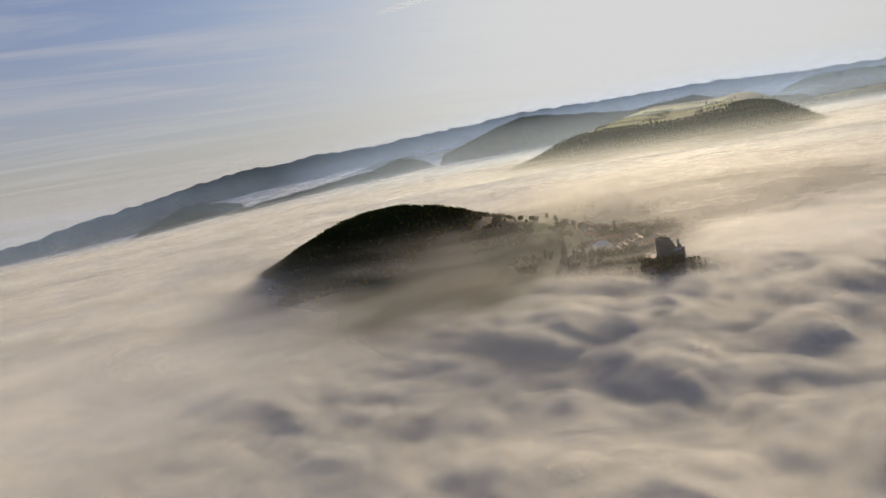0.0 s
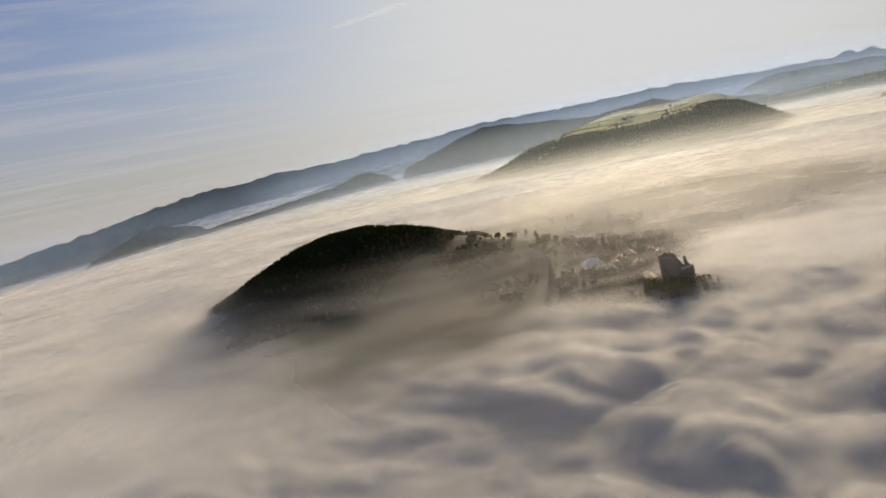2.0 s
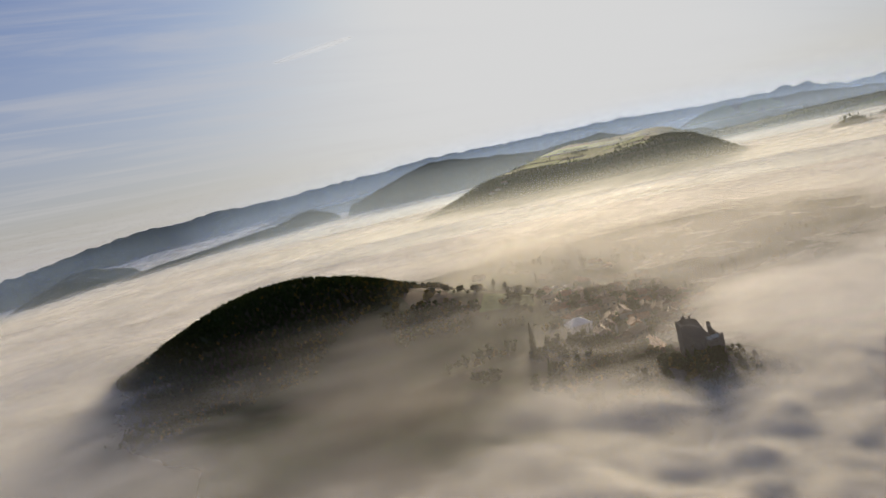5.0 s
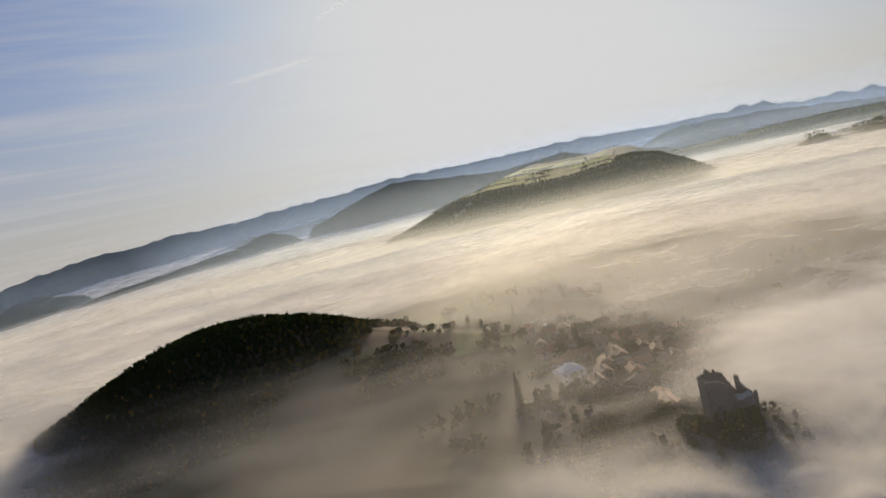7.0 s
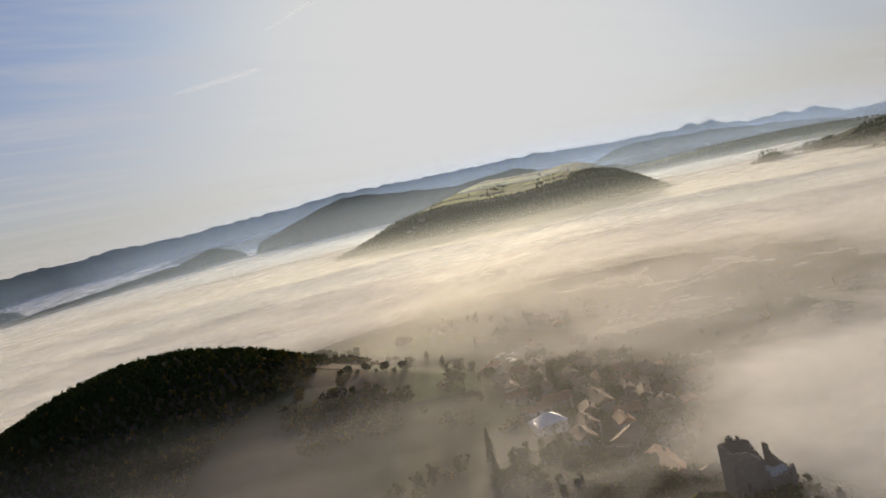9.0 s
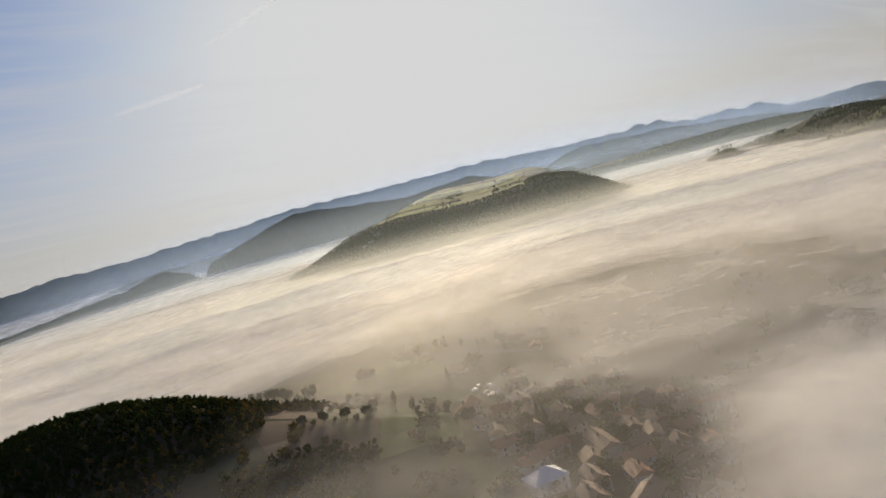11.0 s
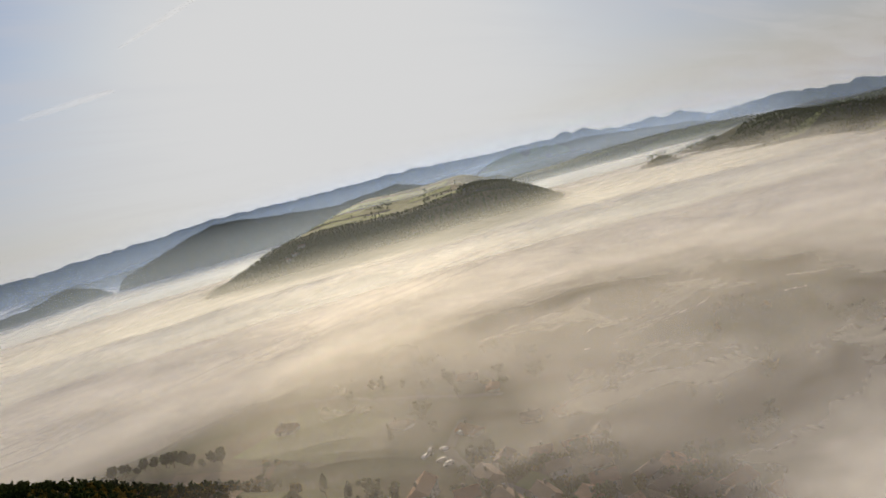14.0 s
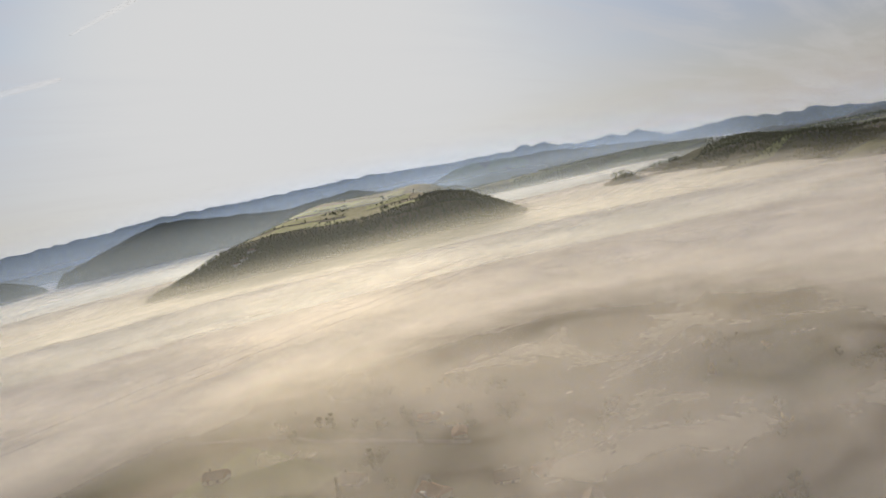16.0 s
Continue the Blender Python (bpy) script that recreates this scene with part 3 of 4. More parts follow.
def ridge(name, r, spread, azs, els, mat, rough, label):
    """A range of hills round the valley at distance r: els are the heights of its skyline in degrees."""
    az = np.arange(azs[0], azs[-1] + 0.01, 0.2)
    crest = 105.0 + np.tan(np.radians(np.interp(az, azs, els))) * r
    crest = crest + rough * fbm(az * 40.0, az * 0 + r, 40.0, 4, 0.55)
    offs = np.concatenate([np.linspace(-1, 0, 12), np.linspace(0.25, 1, 4)])
    prof = np.interp(offs, [-1.0, -0.7, -0.45, -0.2, 0.0, 0.5, 1.0], [0.0, 0.40, 0.66, 0.87, 1.0, 0.7, 0.0])
    verts = []
    for off, k in zip(offs, prof):
        for a, c in zip(az, crest):
            wob = 1.0 + 0.12 * math.sin(a * 1.7 + off * 4) * (1 - abs(off))
            rr = r + off * spread * wob
            x, y = CX + rr * math.sin(radians(a)), CY + rr * math.cos(radians(a))
            gully = 0.10 * noise.fractal(Vector((x, y, 0)) / 260.0, 1.0, 2.0, 4) * (1 - k) * (k + 0.15)
            verts.append((x, y, -150.0 + (c + 150.0) * (k + gully * 2.0)))
    prof = list(prof)
    na = len(az)
    i = np.arange((na - 1) * (len(prof) - 1))
    a0 = (i // (na - 1)) * na + i % (na - 1)
    faces = np.stack([a0, a0 + 1, a0 + na + 1, a0 + na], -1)
    ob = new(name, shade_smooth(mesh_from(name, np.array(verts), faces)))
    ob.data.materials.append(mat)
    return tagged(ob, label, "hills", kind="structure")


RIDGE_FAR = ridge_material("far_slopes", (0.05, 0.065, 0.05), (0.10, 0.11, 0.06))
RIDGE_WOOD = ridge_material("wooded_slopes", (0.022, 0.034, 0.02), (0.05, 0.055, 0.03))
RIDGE_BROWN = ridge_material("brown_slopes", (0.04, 0.05, 0.03), (0.15, 0.10, 0.065))
RIDGE_DARK = patch_material()
ridge("backdrop_range", 4480.0, 260.0,
      [-180, -60, -20, -10, -7, -4, 0, 3, 6.5, 9, 11, 13.5, 18, 21, 26, 30, 37, 44, 48, 51, 53, 54.4, 55.3, 56, 56.8, 58, 59.1, 61.2, 62.4, 63.4, 65, 67, 69.9, 71.9, 74.4, 77, 79.6, 100, 180],
      [0.2, 0.2, -1.2, -1.8, -1.5, -0.9, -0.4, 0.1, 0.6, 0.85, 0.75, 1.0, 0.9, 1.05, 1.2, 1.45, 1.2, 1.15, 0.8, 0.65, 0.62, 0.48, 0.72, 0.5, 0.7, 0.2, 0.0, 0.1, -0.12, 0.03, -0.7, -0.72, -0.62, -1.04, -1.08, -1.5, -1.95, -1.5, 0.2],
      RIDGE_FAR, 15.0, "blue-grey range of far hills in the morning haze")
ridge("east_range", 3650.0, 220.0, [46, 48, 50, 51.6, 53.7, 57, 59, 61.1, 63.9, 66, 68, 70],
      [-2.0, -0.6, 0.1, 0.31, 0.17, 0.0, -0.3, -0.5, -0.9, -1.5, -1.9, -2.6], RIDGE_DARK, 7.0, "blue wooded hills across the foggy plain")
ridge("brown_slope", 3400.0, 200.0, [67, 69, 71, 73, 75.5, 77.3, 79, 82, 88], [-2.6, -1.8, -1.65, -1.9, -2.0, -1.75, -2.0, -2.6, -3.5], RIDGE_BROWN, 6.0,
      "brown and green slope beyond the plain")
ridge("fog_foot_ridge", 3800.0, 150.0, [13, 16, 18, 20, 22, 24.5, 27, 29], [-1.6, -0.9, -0.5, -0.35, -0.45, -0.35, -0.4, -1.5], RIDGE_WOOD, 4.0,
      "dim ridge in the haze before the far range")
ridge("west_hill", 3450.0, 240.0, [-6, -3, -1, 1.2, 3, 4.1, 5.4, 7, 8.5], [-4.2, -3.2, -2.6, -1.75, -1.1, -1.0, -1.25, -1.6, -2.6], RIDGE_WOOD, 4.0,
      "dim wooded hill at the edge of the fog")
ridge("low_ridge", 3150.0, 180.0, [2, 4, 6.1, 8, 11.3, 15.6, 17.7, 19.2, 20.2, 21.8, 23.2],
      [-3.8, -2.9, -2.3, -1.95, -1.62, -1.15, -1.0, -0.55, -0.42, -1.0, -2.2], RIDGE_WOOD, 4.0,
      "low dark wooded ridge rising out of the fog")
ridge("back_ridge", 3260.0, 170.0, [22, 23.3, 26, 28, 29.7, 31.3, 34.6, 38, 40.6, 42.8, 44.4, 47, 50, 53],
      [-2.6, -0.8, 0.06, 0.75, 1.1, 0.98, 0.53, 0.11, 0.29, 0.4, -0.1, -0.5, -0.9, -2.2], RIDGE_WOOD, 6.0,
      "dark wooded hill behind the fields")


# ---- vapour trails ----
def trail_material():
    def cover(n, pos):
        return n.math("MULTIPLY", n.noise(pos, 0.0008, 0.0, 0.5), 0.05)
    return fog_material("vapour", cover, 0.0, (0.85, 0.85, 0.86), 0.0, 0.5)


TRAIL = trail_material()


def vapour_trail(az0, el0, az1, el1, r, thick):
    """A thin, slowly widening trail high in the sky."""
    n, k = 40, 16
    verts = []
    for i in range(n):
        u = i / (n - 1)
        a, e = radians(az0 + (az1 - az0) * u), radians(el0 + (el1 - el0) * u)
        c = Vector((CX + r * math.sin(a) * math.cos(e), CY + r * math.cos(a) * math.cos(e), 105 + r * math.sin(e)))
        side = Vector((math.cos(a), -math.sin(a), 0))
        up = Vector((0, 0, 1))
        w = thick * (0.25 + 0.75 * math.sin(math.pi * u) ** 0.5) * (1 + 0.25 * noise.noise(Vector((u * 9, az0, 0))))
        for j in range(k):
            b = 6.283 * j / k
            verts.append(c + side * math.cos(b) * w + up * math.sin(b) * w)
    faces = [(i * k + j, i * k + (j + 1) % k, (i + 1) * k + (j + 1) % k, (i + 1) * k + j) for i in range(n - 1) for j in range(k)]
    ob = new("vapour_trail", shade_smooth(mesh_from("vapour_trail", np.array(verts), np.array(faces))))
    ob.data.materials.append(TRAIL)
    tagged(ob, "thin white vapour trail high in the morning sky", "vapour trail", kind="stuff")


vapour_trail(20.2, 10.6, 26.2, 11.3, 4300.0, 15.0)
vapour_trail(27.3, 13.8, 36.0, 17.0, 4300.0, 12.0)


# ---- trees ----
def leaf_material(name, dark, light, spread=0.35):
    m, n = material(name)
    pos = place(n)
    isl = n("ShaderNodeNewGeometry").outputs["Random Per Island"]
    one = n("ShaderNodeObjectInfo").outputs["Random"]
    mixv = n.math("MULTIPLY_ADD", isl, 0.6, n.math("MULTIPLY", n.noise(pos, 0.03, 4.0, 0.6), 0.5))
    c = n.mix(n.math("MULTIPLY_ADD", one, spread, mixv, clamp=True), dark, light)
    d = n("ShaderNodeBsdfDiffuse", {"Color": c}).outputs[0]
    t = n("ShaderNodeBsdfTranslucent", {"Color": c}).outputs[0]
    n("ShaderNodeOutputMaterial", {"Surface": n("ShaderNodeMixShader", {0: 0.5, 1: d, 2: t}).outputs[0]})
    return m


def bark_material():
    m, n = material("bark")
    f = n.noise(n.vec("MULTIPLY", place(n), (6, 6, 1.2)), 1.0, 5.0, 0.7)
    return surface(n, m, n.mix(f, (0.05, 0.035, 0.025), (0.14, 0.10, 0.07)), 0.95, f, 0.6, 0.1)


PINE = leaf_material("pine_needles", (0.014, 0.025, 0.010), (0.062, 0.082, 0.022))
LEAF = leaf_material("green_leaves", (0.022, 0.040, 0.010), (0.075, 0.095, 0.025))
GOLD = leaf_material("autumn_and_sunlit_leaves", (0.11, 0.085, 0.014), (0.26, 0.19, 0.04))
BARK = bark_material()
OCT_V = np.array([(1, 0, 0), (-1, 0, 0), (0, 1, 0), (0, -1, 0), (0, 0, 1), (0, 0, -1)], float)
OCT_F = np.array([(0, 2, 4), (2, 1, 4), (1, 3, 4), (3, 0, 4), (2, 0, 5), (1, 2, 5), (3, 1, 5), (0, 3, 5)])


def clump_crown(rng, height, width, base, count, size):
    """A crown of many small leafy clumps, with gaps and an uneven outline. Verts and triangles."""
    vs, fs = [], []
    lobes = rng.uniform(-1, 1, (5, 3)) * np.array((0.45, 0.45, 0.35))
    for k in range(count):
        while True:
            p = rng.uniform(-1, 1, 3)
            c = lobes[k % 5]
            q = c + p * 0.62
            if 0.35 < np.linalg.norm(p) < 1.0:
                break
        centre = np.array((q[0] * width / 2, q[1] * width / 2, base + (height - base) * (0.5 + q[2] * 0.5)))
        r = size * rng.uniform(0.6, 1.25, (6, 1))
        turn = Euler(tuple(rng.uniform(0, 6.28, 3))).to_matrix()
        v = (OCT_V * r * np.array((1, 1, 0.75))) @ np.array(turn).T + centre
        fs.append(OCT_F + 6 * k)
        vs.append(v)
    return np.concatenate(vs), np.concatenate(fs)


def pine_crown(rng, height, width, base, tiers, arms):
    """Whorls of drooping boughs that shorten towards the tip."""
    vs, fs, at = [], [], 0
    for k in range(tiers):
        h = base + (height - base) * (k / tiers) ** 0.9
        top = h + (height - base) / tiers * 1.7
        r0 = width / 2 * (1 - k / tiers) ** 0.8
        a0 = rng.uniform(0, 6.28)
        for j in range(arms):
            a = a0 + 6.283 * j / arms + rng.uniform(-0.2, 0.2)
            r = r0 * rng.uniform(0.65, 1.15)
            wid = 3.6 / arms
            tip = (r * math.cos(a), r * math.sin(a), h - 0.12 * r + rng.uniform(-0.2, 0.2))
            l = (0.55 * r * math.cos(a - wid), 0.55 * r * math.sin(a - wid), h + 0.1 * r)
            q = (0.55 * r * math.cos(a + wid), 0.55 * r * math.sin(a + wid), h + 0.1 * r)
            vs += [tip, l, q, (0, 0, top)]
            fs += [(at, at + 1, at + 3), (at, at + 3, at + 2), (at, at + 2, at + 1)]
            at += 4
    return np.array(vs), np.array(fs)


def trunk_mesh(rng, height, r0, limbs=5):
    """A tapered trunk with a few limbs."""
    bm = bmesh.new()

    def limb(p, q, a, b, n=6):
        way = (q - p).normalized()
        side = way.orthogonal().normalized()
        other = way.cross(side)
        rings = []
        for c, r in ((p, a), (p.lerp(q, 0.5), (a + b) / 2), (q, b)):
            rings.append([bm.verts.new(c + (side * math.cos(6.283 * i / n) + other * math.sin(6.283 * i / n)) * r) for i in range(n)])
        for u, v in zip(rings, rings[1:]):
            for i in range(n):
                bm.faces.new((u[i], u[(i + 1) % n], v[(i + 1) % n], v[i]))
        bm.faces.new(rings[-1])
    limb(Vector((0, 0, -0.4)), Vector((0.1, -0.05, height)), r0, r0 * 0.3)
    for k in range(limbs):
        z = height * (0.35 + 0.5 * k / limbs)
        a = k * 2.4 + rng.uniform(-0.4, 0.4)
        limb(Vector((0, 0, z)), Vector((math.cos(a) * height * 0.28, math.sin(a) * height * 0.28, z + height * 0.22)), r0 * 0.4, r0 * 0.12, 4)
    me = bpy.data.meshes.new("trunk")
    bm.to_mesh(me)
    bm.free()
    me.materials.append(BARK)
    return me


def part(name, me, mat, parent, label="", m=None):
    """Links a mesh (or a bmesh) as one mesh object under a thing or a part."""
    if isinstance(me, bmesh.types.BMesh):
        bm, me = me, bpy.data.meshes.new(name)
        bm.to_mesh(me)
        bm.free()
    if mat is not None and not me.materials:
        me.materials.append(mat)
    ob = new(name, me)
    ob.parent = parent
    if m is not None:
        ob.matrix_basis = m
    if label:
        ob["label"] = label
    return ob


RNG = np.random.RandomState(11)


def tree_kind(name, kind, mat, label, category="tree", height=9.0, width=6.0, count=110):
    root = new(name)
    root.empty_display_size = 0.5
    tagged(root, label, category)
    if kind == "pine":
        v, f = pine_crown(RNG, height, width, 1.2, 13, 9)
        tm = trunk_mesh(RNG, height * 0.85, 0.22, 0)
    else:
        base = 0.2 if kind == "bush" else height * 0.25
        v, f = clump_crown(RNG, height, width, base, count, width * 0.13)
        tm = trunk_mesh(RNG, height * 0.6, 0.06 * width / 2 + 0.05, 5)
    part("trunk", tm, None, root)
    part("crown", mesh_from("crown", v, f), mat, root)
    return root


def forest_mesh(name, spots, kinds, mat_of, label, seed, cat="forest"):
    """Many trees in one object. kinds: list of (verts, faces, material index)."""
    rng = np.random.RandomState(seed)
    vs, fs, ms, at = [], [], [], 0
    for (x, y, z, s, k) in spots:
        v, f, mi = kinds[int(k)]
        a = rng.uniform(0, 6.283)
        c, sn = math.cos(a) * s, math.sin(a) * s
        w = np.empty_like(v)
        w[:, 0] = v[:, 0] * c - v[:, 1] * sn + x
        w[:, 1] = v[:, 0] * sn + v[:, 1] * c + y
        w[:, 2] = v[:, 2] * s * rng.uniform(0.88, 1.12) + z
        vs.append(w)
        fs.append(f + at)
        ms.append(np.full(len(f), mi, np.int32))
        at += len(v)
    me = mesh_from(name, np.concatenate(vs), np.concatenate(fs))
    for mt in mat_of:
        me.materials.append(mt)
    me.polygons.foreach_set("material_index", np.concatenate(ms))
    me.update()
    return tagged(new(name, me), label, cat, kind="stuff")


def low_kinds(seed, clumps=14, thick=1.0):
    rng = np.random.RandomState(seed)
    out = []
    for k in range(4):
        out.append((*clump_crown(rng, 8.5, 4.4, 0.3, clumps + 3, 1.0 * thick), 0))
    for k in range(4):
        out.append((*clump_crown(rng, 7.0, 5.4, 0.3, clumps, 1.15 * thick), 1))
    for k in range(3):
        out.append((*clump_crown(rng, 6.0, 5.0, 0.3, clumps, 1.1 * thick), 2))
    return out


def woods(seed, xr, yr, step, keep, kind_of, size, vary=(0.65, 1.15)):
    """Tree spots on a jittered lattice: keep(x, y) says where, kind_of(x, y, u) which."""
    rng = np.random.RandomState(seed)
    gx, gy = np.meshgrid(np.arange(*xr, step), np.arange(*yr, step))
    x = (gx + rng.uniform(-0.45, 0.45, gx.shape) * step).ravel()
    y = (gy + rng.uniform(-0.45, 0.45, gy.shape) * step).ravel()
    ok = keep(x, y)
    x, y = x[ok], y[ok]
    z = ground_z(x, y)
    u = rng.uniform(0, 1, len(x))
    return np.stack([x, y, z - 0.3, size * rng.uniform(*vary, len(x)), kind_of(x, y, u, rng)], -1)


KINDS = low_kinds(5)


def hill_keep(x, y):
    s, w = hill_frame(x, y)
    h = near_hill(x, y)
    foot = (w > 60) & (w < 185 + 30 * fbm(x, y, 40.0, 2)) & (s > 50) & (s < 268 - 0.25 * (w - 60))
    return ((h > 4) | foot) & (s < 262 + 14 * fbm(x, y, 25.0, 2)) & (s > 8) & (w > -70)


def hill_kinds(x, y, u, rng):
    s, w = hill_frame(x, y)
    k = rng.randint(0, 4, len(x))
    broad = u < 0.12 + 0.5 * smooth(s, 190, 262) + 0.25 * (fbm(x, y, 60.0, 2) > 0.15)
    k = np.where(broad, 4 + rng.randint(0, 4, len(x)), k)
    # crest: yellow crowns stand in for sunlit treetops; nose: real autumn trees
    gold = rng.uniform(0, 1, len(x)) < 0.05 + 0.18 * smooth(-w, -30, 10) + 0.3 * smooth(s, 200, 262)
    return np.where(gold, 8 + rng.randint(0, 3, len(x)), k)


spots = woods(21, (60, 330), (480, 830), 2.8, hill_keep, hill_kinds, 0.56, (0.8, 1.08))
forest_mesh("forest", spots, KINDS, (PINE, LEAF, GOLD), "dense dark pine and oak wood on the hill", 3)

FAR_KINDS = low_kinds(9, 5, 1.5)


def mid_keep(x, y):
    s, f = middle_frame(x, y)
    h = middle_hill(x, y)
    scarp = (f > -25 + 40 * fbm(x, y, 90.0, 2)) & (f < 230 + 60 * fbm(x, y, 120.0, 2)) & (h > 12)
    knob = (s > 430) & (f > -160) & (f < 260) & (h > 14)
    rows = (h > 35) & (f < 0) & (np.abs(fbm(x, y, 170.0, 2)) < 0.018)
    return (s > -60) & (scarp | knob | rows)


def far_pick(x, y, u, rng):
    k = rng.randint(0, 4, len(x))
    return np.where(u < 0.45, 4 + rng.randint(0, 4, len(x)), k)


spots = woods(22, (700, 1750), (950, 2150), 8.0, mid_keep, far_pick, 0.85)
forest_mesh("forest", spots, FAR_KINDS, (PINE, LEAF, GOLD), "hazy wood on the scarp of the middle hill", 4)


def east_keep(x, y):
    h = east_hills(x, y) * (long_hill(x, y) < 4)
    return ((h > 12) & (fbm(x, y, 330.0, 3) > -0.08)) | ((h > 3) & (fbm(x, y, 70.0, 2) > 0.28))


spots = woods(23, (1250, 3000), (350, 2100), 13.0, east_keep, far_pick, 1.0)
forest_mesh("forest", spots, FAR_KINDS, (PINE, LEAF, GOLD), "dark woods on the hills across the valley", 6)


def long_keep(x, y):
    return (long_hill(x, y) > 4) & (fbm(x, y, 150.0, 3) > -0.2)


spots = woods(24, (900, 1800), (180, 1050), 8.0, long_keep, far_pick, 0.9)
forest_mesh("forest", spots, FAR_KINDS, (PINE, LEAF, GOLD), "dark wood on the long hill beyond the fog", 7)


def copse_keep(x, y):
    """Thickets below the castle, on the slope beside the wood and along the gardens."""
    crag = np.hypot(x - 252, y - 330)
    slope = np.exp(-(((x - 238) / 26) ** 2 + ((y - 482) / 22) ** 2)) > 0.45 + 0.5 * fbm(x, y, 18.0, 2)
    garden = (np.hypot((x - 322) / 66, (y - 438) / 80) < 1) & (fbm(x, y, 26.0, 3) > 0.16)
    under = (crag > 9) & (crag < 40 + 12 * fbm(x, y, 20.0, 2)) & (fbm(x + 50, y, 22.0, 2) > -0.22)
    rows = (x < 262) & (x > 205) & (y > 350) & (y < 420) & (fbm(x, y + 90, 24.0, 2) > 0.12)
    grove = (np.hypot((x - 262) / 21, (y - 383) / 30) < 1) & (fbm(x, y + 40, 16.0, 2) > -0.18)
    clear = np.ones_like(x, bool)
    for hx, hy, ht, hl, hw in HOUSES:
        clear &= np.hypot(x - hx, y - hy) > 0.42 * hl + 1.5
    return (slope | garden | under | rows | grove) & clear


UPPER = [(317, 427, 60, 20, 8), (321, 416, 167, 8, 7), (331, 417, 44, 12, 7), (341, 436, 155, 8, 7), (357, 434, 165, 10, 7), (344, 424, 67, 9, 7),
         (357, 423, 159, 8, 7), (356, 414, 174, 8, 7), (342, 412, 165, 9, 8), (330, 406, 58, 7, 6), (321, 402, 72, 8, 7), (340, 376, 165, 9, 8)]
BACK = [(329, 454, 101, 8, 7), (328, 467, 64, 13, 7), (342, 487, 61, 14, 8), (324, 479, 135, 8, 7), (307, 470, 113, 9, 7), (357, 493, 23, 9, 7),
        (356, 470, 133, 8, 7), (376, 477, 140, 9, 8), (354, 452, 133, 9, 8), (322, 496, 32, 14, 8), (335, 399, 56, 8, 7), (356, 398, 141, 8, 7)]
LOWER = [(290, 391, 17, 14, 9), (280, 368, 58, 24, 8), (280, 354, 2, 10, 7), (300, 382, 80, 8, 7), (312, 379, 156, 8, 7), (305, 364, 127, 8, 7),
         (363, 443, 174, 9, 7), (366, 484, 125, 8, 7), (277, 384, 108, 8, 7), (314, 391, 165, 7, 6)]
OUTER = [(380, 530, 79, 12, 8), (411, 507, 152, 9, 8), (375, 564, 102, 10, 8), (357, 621, 118, 10, 8), (369, 465, 76, 9, 8), (376, 440, 62, 11, 9),
         (400, 515, 124, 9, 8), (441, 586, 110, 10, 8), (430, 560, 40, 9, 7), (395, 480, 20, 9, 7)]
VILLAS = [(285, 423, 160, 12.5, 11), (283, 404, 62, 12, 8)]
HOUSES = [*UPPER, *BACK, *LOWER, *OUTER, *VILLAS]
INFILL = []
pick = np.random.RandomState(44)
for k in range(500):
    a, r = pick.uniform(0, 6.283), pick.uniform(0, 1) ** 0.5
    x, y = 326 + 44 * r * math.cos(a), 418 + 52 * r * math.sin(a)
    if len(INFILL) < 24 and all(math.hypot(x - h[0], y - h[1]) > 8.2 + 0.2 * h[3] for h in HOUSES):
        new_house = (x, y, pick.choice((58, 64, 150, 160, 168)) + pick.uniform(-8, 8), pick.uniform(8, 13), pick.uniform(6.5, 8))
        INFILL.append(new_house)
        HOUSES.append(new_house)

spots = woods(24, (190, 400), (285, 530), 3.9, copse_keep, lambda x, y, u, rng: np.where(u < 0.2, 8 + rng.randint(0, 3, len(x)), np.where(u < 0.3, rng.randint(0, 4, len(x)), 4 + rng.randint(0, 4, len(x)))), 0.88)
forest_mesh("thicket", spots, KINDS, (PINE, LEAF, GOLD), "garden trees and thickets between the houses and under the castle", 8, "trees")


def outer_keep(x, y):
    """Scattered trees and hedge lines in the fields beyond the village."""
    lines = (np.abs(np.sin(x * 0.052 + y * 0.021)) < 0.055) | (np.abs(np.sin(y * 0.047 - x * 0.018)) < 0.05)
    clumps = fbm(x, y, 34.0, 2) > 0.42
    off = np.hypot((x - 440) / 130, (y - 520) / 140)
    clear = np.ones_like(x, bool)
    for hx, hy, ht, hl, hw in HOUSES:
        clear &= np.hypot(x - hx, y - hy) > 0.5 * hl + 2
    return ((lines & (fbm(x, y, 45.0, 2) > 0.0)) | clumps) & (off < 1) & (x > 372) & clear


spots = woods(25, (370, 580), (370, 670), 5.0, outer_keep, lambda x, y, u, rng: np.where(u < 0.2, 8 + rng.randint(0, 3, len(x)), 4 + rng.randint(0, 4, len(x))), 1.0)
forest_mesh("thicket", spots, KINDS, (PINE, LEAF, GOLD), "scattered field trees and hedge lines in thin fog", 9, "trees")


# ---- buildings ----
def plaster_material(name, a, b):
    m, n = material(name)
    pos = place(n)
    f = n.noise(pos, 0.8, 6.0, 0.7)
    one = n("ShaderNodeObjectInfo").outputs["Random"]
    c = n.mix(n.math("MULTIPLY_ADD", one, 0.5, n.math("MULTIPLY", f, 0.5), clamp=True), a, b)
    return surface(n, m, c, 0.9, f, 0.3, 0.05)


